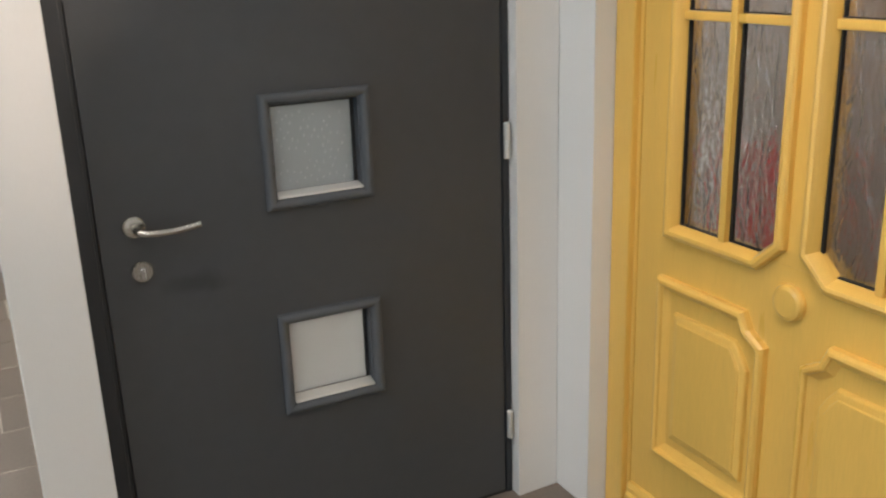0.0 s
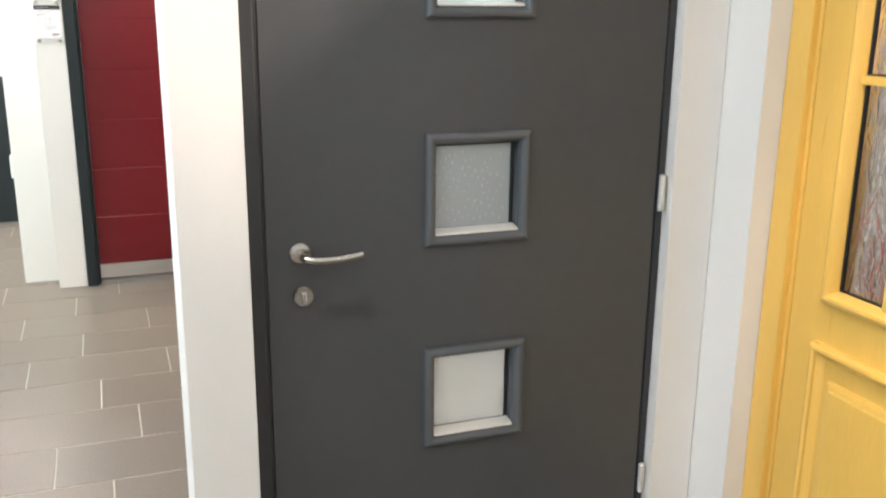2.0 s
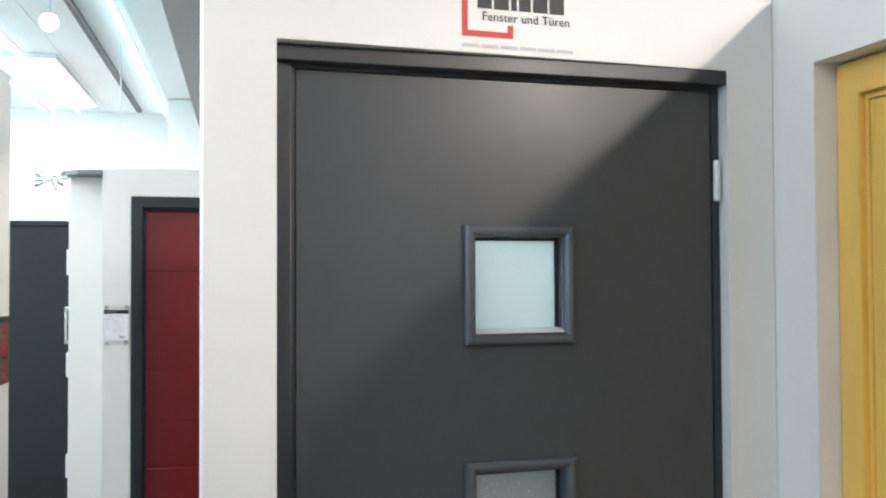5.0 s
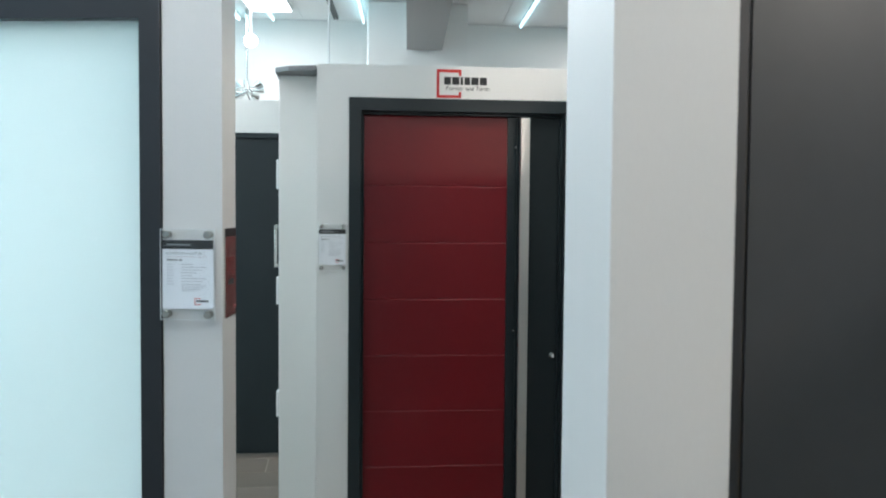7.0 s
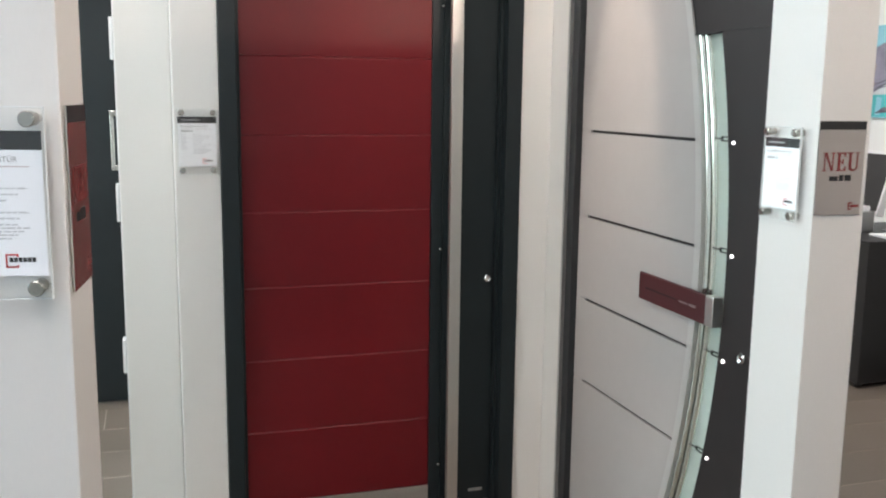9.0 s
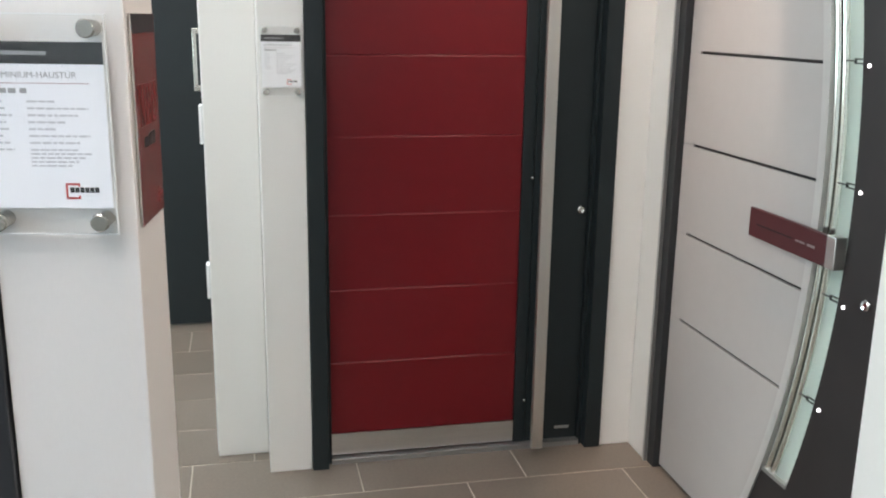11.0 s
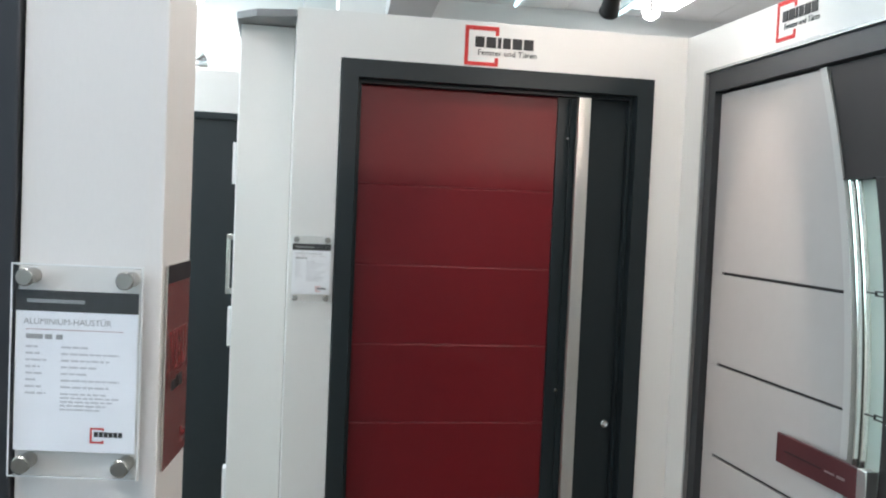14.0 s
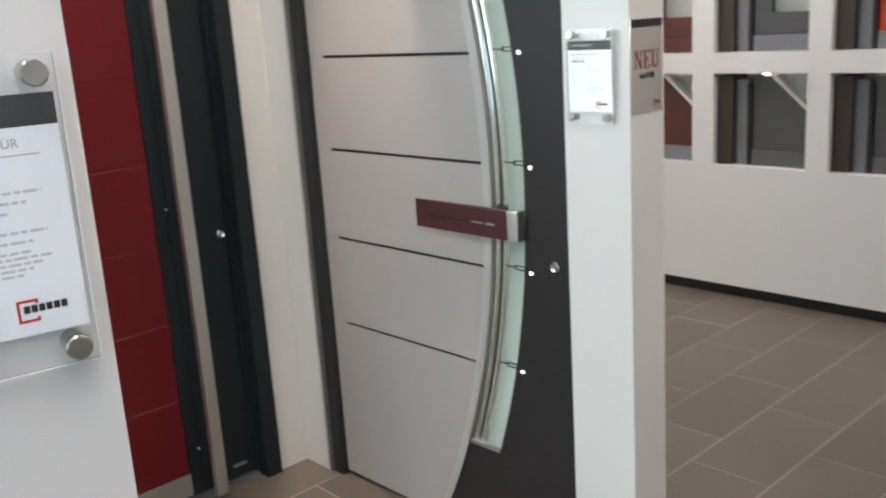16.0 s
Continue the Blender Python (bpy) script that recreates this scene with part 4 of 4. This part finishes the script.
structure("baseboard", boxes((WX + 0.04, WX + 0.29, -0.4, 4.05, 0.0, 0.07)), M["black"], "black recessed plinth under the display wall", "baseboard")

M["mahogany"] = material("mahogany_window_frame", (0.095, 0.026, 0.018), 0.35, vary=0.15, scale=6, stretch=(4, 4, 0.4))
M["orange"] = material("orange_red_panel", (0.62, 0.05, 0.012), 0.4)
M["slate"] = material("slate_grey_sample", (0.085, 0.088, 0.090), 0.42)
M["light_grey"] = material("light_grey_profile", (0.20, 0.21, 0.225), 0.4)
M["slate_rail"] = material("grey_sample_rail", (0.115, 0.116, 0.118), 0.42)
M["brown_block"] = material("dark_brown_block", (0.050, 0.036, 0.030), 0.5)
M["niche_glow"] = material("niche_spot_lens", (1.0, 0.95, 0.88), 0.3, emit=70.0, bump=0)


def window_sample(y0, y1, z0, body, profile, upper, words):
    """A cut-open window or door sample standing in its niche; y1 is its far side."""
    s = thing("door_sample", words, "sample", "samples in the display niches")
    X = WX + 0.07
    part("stile", boxes((X, X + 0.09, y1 - 0.17, y1 - 0.10, z0 + 0.002, z0 + 0.47), bevel=0.004), M[profile], s)
    part("glazing_bead", boxes((X - 0.012, X + 0.05, y1 - 0.195, y1 - 0.1705, z0 + 0.002, z0 + 0.45), bevel=0.004), M["seal"], s)
    part("bottom_rail", boxes((X - 0.005, X + 0.10, y0 + 0.02, y1 - 0.196, z0 + 0.002, z0 + 0.085), bevel=0.004), M[profile if upper else "slate_rail" if body == "slate" else "light_grey"], s)
    # dark brown block along the far side of the niche
    part("side_block", boxes((X - 0.035, X + 0.12, y1 - 0.0985, y1 - 0.004, z0 + 0.002, z0 + 0.49), bevel=0.003), M["brown_block"], s, "dark brown block at the niche side")
    if upper:
        part("sash", boxes((X + 0.005, X + 0.07, y0 + 0.03, y1 - 0.197, z0 + 0.086, z0 + 0.20), (X + 0.005, X + 0.07, y1 - 0.30, y1 - 0.197, z0 + 0.2005, z0 + 0.46), bevel=0.004), M[body], s)
        part("pane", boxes((X + 0.03, X + 0.036, y0 + 0.04, y1 - 0.301, z0 + 0.201, z0 + 0.45)), M["satin_glass"], s)
    else:
        a, b = y0 + 0.025, y1 - 0.197
        part("panel", prism([(a, z0 + 0.086), (b, z0 + 0.086), (b, z0 + 0.49), (b - 0.10, z0 + 0.49), (a, z0 + 0.30)], X + 0.004, X + 0.06, "yz"), M[body], s)
        part("cut_edge", prism([(b - 0.10, z0 + 0.4905), (b - 0.13, z0 + 0.4905), (a, z0 + 0.325), (a, z0 + 0.3005)], X + 0.002, X + 0.058, "yz"), M["bead"], s, "bright cut aluminium edge")
        part("back_board", boxes((X + 0.10, X + 0.11, a, b, z0 + 0.09, z0 + 0.49)), M["plaster"], s)
    return s


for i, (a, b) in enumerate(cols):
    for k, (z0, z1) in enumerate(rows_z):
        body = ("slate", "slate", "slate", "slate", "slate", "mahogany")[i]
        prof = "mahogany" if body == "mahogany" else "light_grey"
        if (i, k) == (3, 1):
            window_sample(a, b, z0, "orange", "light_grey", True, "orange-red door sample in its white niche")
        else:
            word = "mahogany brown" if body == "mahogany" else "slate grey"
            window_sample(a, b, z0, body, prof, k == 1, word + (" window corner sample in its white niche" if k else " cut-open door sample in its white niche"))
        lamp = thing("niche_spot", "small round spotlight recessed in a niche top", "lamp", "niche spotlights")
        y = (a + b) / 2
        part("bezel", lathe([(0.03, z1 - 0.006), (0.032, z1 - 0.001)], pose(WX + 0.09, y, 0), 20), M["chrome"], lamp)
        part("lens", lathe([(0.02, z1 - 0.008), (0.02, z1 - 0.0062)], pose(WX + 0.09, y, 0), 20), M["niche_glow"], lamp)


# ---- counter, sample case, brochures, picture, palm ----
counter = thing("counter", "black laminate counter with a thin top", "counter")
part("body", boxes((2.78, 3.72, 4.33, 5.02, 0.03, 0.868), bevel=0.003), M["black"], counter)
part("worktop", boxes((2.76, 3.735, 4.31, 5.04, 0.869, 0.888), bevel=0.003), M["black"], counter)
for x, y in ((2.83, 4.38), (3.6, 4.38), (2.83, 4.97)):
    part("foot", lathe([(0.02, 0), (0.025, 0.029)], pose(x, y, 0), 16), M["black"], counter)
case = thing("sample_case", "open silver sample case with a black lined lid", "case")
part("tray", boxes((2.80, 3.10, 4.66, 4.90, 0.8885, 1.015), bevel=0.006), M["alu"], case)
part("tray_top", boxes((2.82, 3.08, 4.68, 4.88, 1.0155, 1.045), bevel=0.004), M["paper"], case)
part("lid", boxes((-0.18, 0.18, 0, 0.05, -0.005, 0.40), bevel=0.006), M["lamp_white"], case, m=pose(3.15, 4.86, 0.99, 0, 0, -95) @ pose(0, 0, 0, -14))
part("lid_lining", boxes((-0.165, 0.165, -0.004, -0.0005, 0.02, 0.38)), M["black"], case, "black lining", m=pose(3.15, 4.86, 0.99, 0, 0, -95) @ pose(0, 0, 0, -14))
random.seed(4)
for k in range(6):
    x, y = 3.05 + 0.12 * k, 4.40 + 0.05 * (k % 2)
    b = thing("brochure", "glossy brochure lying on the black counter", "brochure", "brochures on the counter", m=pose(x, y, 0.8885 + 0.012 * (k % 3), 0, 0, random.uniform(-20, 20)))
    part("cover", boxes((-0.10, 0.10, -0.14, 0.14, 0.0, 0.010), bevel=0.001), M[("paper", "light_grey", "black")[k % 3]], b)

M["sky_print"] = material("printed_sky", (0.26, 0.60, 0.71), 0.25, vary=0.25, scale=1.5)
M["water_print"] = material("printed_water", (0.08, 0.50, 0.52), 0.25, vary=0.3, scale=3.0, stretch=(1, 4, 0.5))
M["house_print"] = material("printed_houses", (0.36, 0.25, 0.22), 0.25, vary=0.35, scale=7.0)
M["house_dark_print"] = material("printed_dark_houses", (0.12, 0.12, 0.15), 0.25, vary=0.3, scale=7.0)
picture = thing("wall_picture", "large glossy print of waterside houses on the wall", "picture")
PX = 3.749
part("print", boxes((PX - 0.02, PX, 4.55, 5.72, 1.575, 2.215), bevel=0.002), M["sky_print"], picture)
part("water", boxes((PX - 0.0225, PX - 0.0202, 4.56, 5.71, 1.585, 1.80)), M["water_print"], picture)
M["pale_house_print"] = material("printed_pale_houses", (0.44, 0.27, 0.22), 0.25, vary=0.3, scale=9.0)
M["tower_print"] = material("printed_grey_tower", (0.25, 0.24, 0.31), 0.25, vary=0.3, scale=8.0)
M["pale_print"] = material("printed_pale_steps", (0.55, 0.60, 0.62), 0.25, vary=0.2, scale=9.0)


def printed(name, outline, layer, mat, label=""):
    """A flat printed shape on the picture; outline: (share across, height) from the far upright edge."""
    x = PX - 0.0227 - 0.0008 * layer
    part(name, prism([(5.71 - a, 1.585 + b) for a, b in outline], x - 0.0006, x, "yz"), M[mat], picture, label)


printed("tower", [(0.20, 0.18), (0.43, 0.18), (0.43, 0.44), (0.34, 0.515), (0.22, 0.47)], 1, "tower_print", "grey peaked tower")
printed("house", [(0.42, 0.20), (0.78, 0.20), (0.78, 0.36), (0.74, 0.40), (0.44, 0.40)], 2, "pale_house_print")
printed("house_roof", [(0.40, 0.385), (0.80, 0.345), (0.64, 0.475), (0.58, 0.475)], 3, "house_dark_print", "dark pitched roof")
printed("house", [(0.12, 0.22), (0.24, 0.22), (0.26, 0.36), (0.20, 0.40), (0.12, 0.34)], 3, "house_print")
printed("house", [(0.02, 0.24), (0.11, 0.24), (0.11, 0.33), (0.06, 0.37), (0.02, 0.33)], 2, "pale_house_print")
printed("house", [(0.0, 0.02), (0.20, 0.05), (0.26, 0.23), (0.24, 0.27), (0.0, 0.27)], 4, "house_print", "brown house wall")
printed("house", [(0.78, 0.20), (1.13, 0.20), (1.13, 0.33), (1.00, 0.41), (0.88, 0.36), (0.78, 0.38)], 1, "house_print")
printed("house", [(0.90, 0.20), (1.06, 0.20), (1.06, 0.30), (0.98, 0.34), (0.90, 0.30)], 3, "pale_house_print")
printed("steps", [(0.22, 0.15), (1.13, 0.17), (1.13, 0.22), (0.60, 0.24), (0.34, 0.23)], 5, "pale_print", "pale terrace steps")
for k in range(6):
    printed("reflection", [(0.28 + 0.14 * k, 0.01), (0.33 + 0.14 * k, 0.01), (0.34 + 0.14 * k, 0.13), (0.29 + 0.14 * k, 0.14)], 4, "pale_print" if k % 2 else "sky_print")
for k in range(4):
    printed("printed_leaf", [(0.14 + 0.02 * k, 0.10 + 0.035 * k), (0.30 + 0.05 * k, 0.19 + 0.025 * k), (0.52 + 0.04 * k, 0.235 + 0.02 * k), (0.30 + 0.05 * k, 0.205 + 0.025 * k)], 6 + k, "house_dark_print" if k % 2 else "tower_print")
printed("printed_leaf", [(0.0, 0.0), (0.26, 0.0), (0.20, 0.05), (0.08, 0.09), (0.0, 0.08)], 7, "house_dark_print")
printed("printed_leaf", [(0.28, 0.02), (0.40, 0.03), (0.50, 0.075), (0.36, 0.065)], 8, "house_dark_print")

palm = thing("potted_palm", "tall green palm in a dark planter", "plant")
part("planter", lathe([(0.13, 0), (0.17, 0.30), (0.165, 0.34), (0.15, 0.33)], pose(3.40, 6.05, 0), 28), M["soil_pot"], palm)
part("trunk", tube([(3.40, 6.05, 0.3), (3.41, 6.04, 0.8), (3.40, 6.05, 1.25)], [0.03, 0.024, 0.018], 12), M["soil_pot"], palm)
random.seed(8)
for k in range(11):
    ang = 2 * math.pi * k / 11 + random.uniform(-0.2, 0.2)
    reach, rise = random.uniform(0.32, 0.48), random.uniform(0.35, 0.75)
    frond = bmesh.new()
    spine = [Vector((3.40 + math.cos(ang) * reach * t, 6.05 + math.sin(ang) * reach * t, 1.25 + rise * math.sin(t * 2.2) - 0.15 * t * t)) for t in [j / 14 for j in range(15)]]
    across = Vector((-math.sin(ang), math.cos(ang), 0))
    for j in range(2, 15):
        ln = 0.20 * math.sin(math.pi * (j + 1) / 17) + 0.03
        for side in (-1, 1):
            base = spine[j]
            way = (spine[j] - spine[j - 1]).normalized()
            tip = base + side * across * ln + way * ln * 0.6 - Vector((0, 0, 0.35 * ln))
            w = way * 0.010
            up = Vector((0, 0, 0.002))
            vs = [frond.verts.new(p) for p in (base - w, base + w, (base + tip) / 2 + w * 1.2, tip, (base + tip) / 2 - w * 1.2)]
            frond.faces.new(vs)
    part("frond", frond, M["leaf"], palm)


# ---- ceiling lights ----
# one fitting for each panel lamp, the added ones included
for px, py, watts in CEILING_PANELS:
    f = thing("ceiling_light", "long white fluorescent ceiling light with a glowing diffuser", "lamp", "ceiling light panels", m=pose(px, py, 0, 0, 0, -4))
    part("housing", boxes((-0.18, 0.18, -0.95, 0.95, CEIL - 0.055, CEIL - 0.013), bevel=0.004), M["lamp_white"], f)
    part("diffuser", boxes((-0.165, 0.165, -0.93, 0.93, CEIL - 0.062, CEIL - 0.056)), M["glow"], f, "glowing diffuser")
for x in (-2.62, -2.08, -1.78, -0.98, -0.42, 0.45, 1.3):
    s = thing("light_strip", "thin pale light strip along a ceiling joint", "lamp", "ceiling light strips", m=pose(x - 0.30, 0, 0, 0, 0, -4))
    part("profile", boxes((-0.006, 0.006, 1.2, 7.3, CEIL - 0.030, CEIL - 0.0125)), M["lamp_white"], s)
    part("lens", boxes((-0.007, 0.007, 1.21, 7.29, CEIL - 0.056, CEIL - 0.0305)), M["glow_strip"], s)


def track_spot(eye, target, colour="lamp_white"):
    s = thing("track_spot", "track spotlight with a bright round lens", "lamp", "track spotlights")
    m = look(eye, target)
    part("stem", tube([eye, (eye[0], eye[1], CEIL - 0.045)], 0.009, 20), M[colour], s)
    can = part("can", lathe([(0.036, 0.16), (0.045, 0.14), (0.050, 0.02), (0.056, 0.0), (0.048, 0.0), (0.044, 0.02)], m, 28), M[colour], s)
    part("lens", lathe([(0.043, 0.010), (0.043, 0.016)], m, 28), M["bulb"], can)


track = thing("light_track", "dark ceiling track with slim rails", "track", m=pose(-1.52, 0, 0, 0, 0, -4))
part("rail", boxes((-0.020, -0.004, 0.6, 7.2, CEIL - 0.044, CEIL - 0.0125), (0.004, 0.020, 0.6, 7.2, CEIL - 0.044, CEIL - 0.0125)), M["slate"], track)
# fittings for the spot lamps, the added unseen ones too
for eye, target, watts, angle in SPOTS:
    way = (Vector(eye) - Vector(target)).normalized()
    track_spot(tuple(Vector(eye) + 0.02 * way), target)
for eye, target in (((-1.37, 3.4, 3.22), (-1.0, 0.0, 2.0)), ((-1.62, 5.7, 2.90), (-1.2, 1.5, 2.0)), ((0.85, 5.0, 2.87), (0.2, 3.0, 2.2))):
    track_spot(eye, target)
track_spot((0.61, 5.0, 2.85), (0.9, 6.5, 2.0), "black")
cluster = thing("lamp_cluster", "chrome lamp with several small spot heads", "lamp")
part("stem", tube([(-1.78, 7.0, 2.70), (-1.78, 7.0, CEIL - 0.013)], 0.012, 20), M["chrome"], cluster)
random.seed(3)
for k in range(12):
    v = Vector((random.uniform(-1, 1), random.uniform(-1, 1), random.uniform(-0.6, 0.5))).normalized()
    at = Vector((-1.78, 7.0, 2.68)) + 0.12 * v
    arm = part("arm", tube([(-1.78, 7.0, 2.68), tuple(at)], 0.008, 20), M["chrome"], cluster)
    part("head", lathe([(0.02, -0.03), (0.035, 0.03), (0.032, 0.032)], Matrix.Translation(at) @ v.to_track_quat("Z", "Y").to_matrix().to_4x4(), 20), M["chrome"], arm)
cord = thing("hanging_cord", "thin white cord hanging from the ceiling", "cord")
part("cord", tube([(-1.04, 4.4, 2.38), (-1.04, 4.4, CEIL - 0.013)], 0.006, 20), M["lamp_white"], cord)


# ---- floor tiles ----
def tile_mesh(x0, x1, y0, y1):
    bm = bmesh.new()
    g, c = 0.0025, 0.0015
    low = [bm.verts.new(p) for p in ((x0 + g, y0 + g, -0.01), (x1 - g, y0 + g, -0.01), (x1 - g, y1 - g, -0.01), (x0 + g, y1 - g, -0.01))]
    mid = [bm.verts.new((v.co.x, v.co.y, -c)) for v in low]
    g2 = g + c
    top = [bm.verts.new(p) for p in ((x0 + g2, y0 + g2, 0), (x1 - g2, y0 + g2, 0), (x1 - g2, y1 - g2, 0), (x0 + g2, y1 - g2, 0))]
    for a, b in ((low, mid), (mid, top)):
        for i in range(4):
            bm.faces.new((a[i], a[(i + 1) % 4], b[(i + 1) % 4], b[i]))
    bm.faces.new(top)
    return bm


tile_data = mesh_of(tile_mesh(0, TILE_X, 0, TILE_Y), "tile", M["tile"])
rest = bmesh.new()
for row in range(-16, 25):
    y = 0.013 + row * TILE_Y
    shift = JOINTS.get(row, 0.23 * row) % TILE_X
    for col in range(-11, 7):
        x = shift + col * TILE_X
        if -2.3 < x < 3.2 and -1.6 < y < 6.0 and x + 0.5 * y > -2.4:
            t = new("tile", tile_data)
            t.parent = floor
            t.matrix_basis = pose(x, y, 0)
        else:
            x0, x1, y0, y1 = max(x, -6.0), min(x + TILE_X, 3.75), max(y, -5.0), min(y + TILE_Y, 7.4)
            if x1 - x0 < 0.02 or y1 - y0 < 0.02:
                continue
            piece = tile_mesh(x0, x1, y0, y1)
            low = bpy.data.meshes.new("piece")
            piece.to_mesh(low)
            piece.free()
            rest.from_mesh(low)
            bpy.data.meshes.remove(low)
ob = part("tiles_further_off", rest, M["tile"], floor)
tagged(ob, "taupe stoneware tiles further off", kind="stuff")
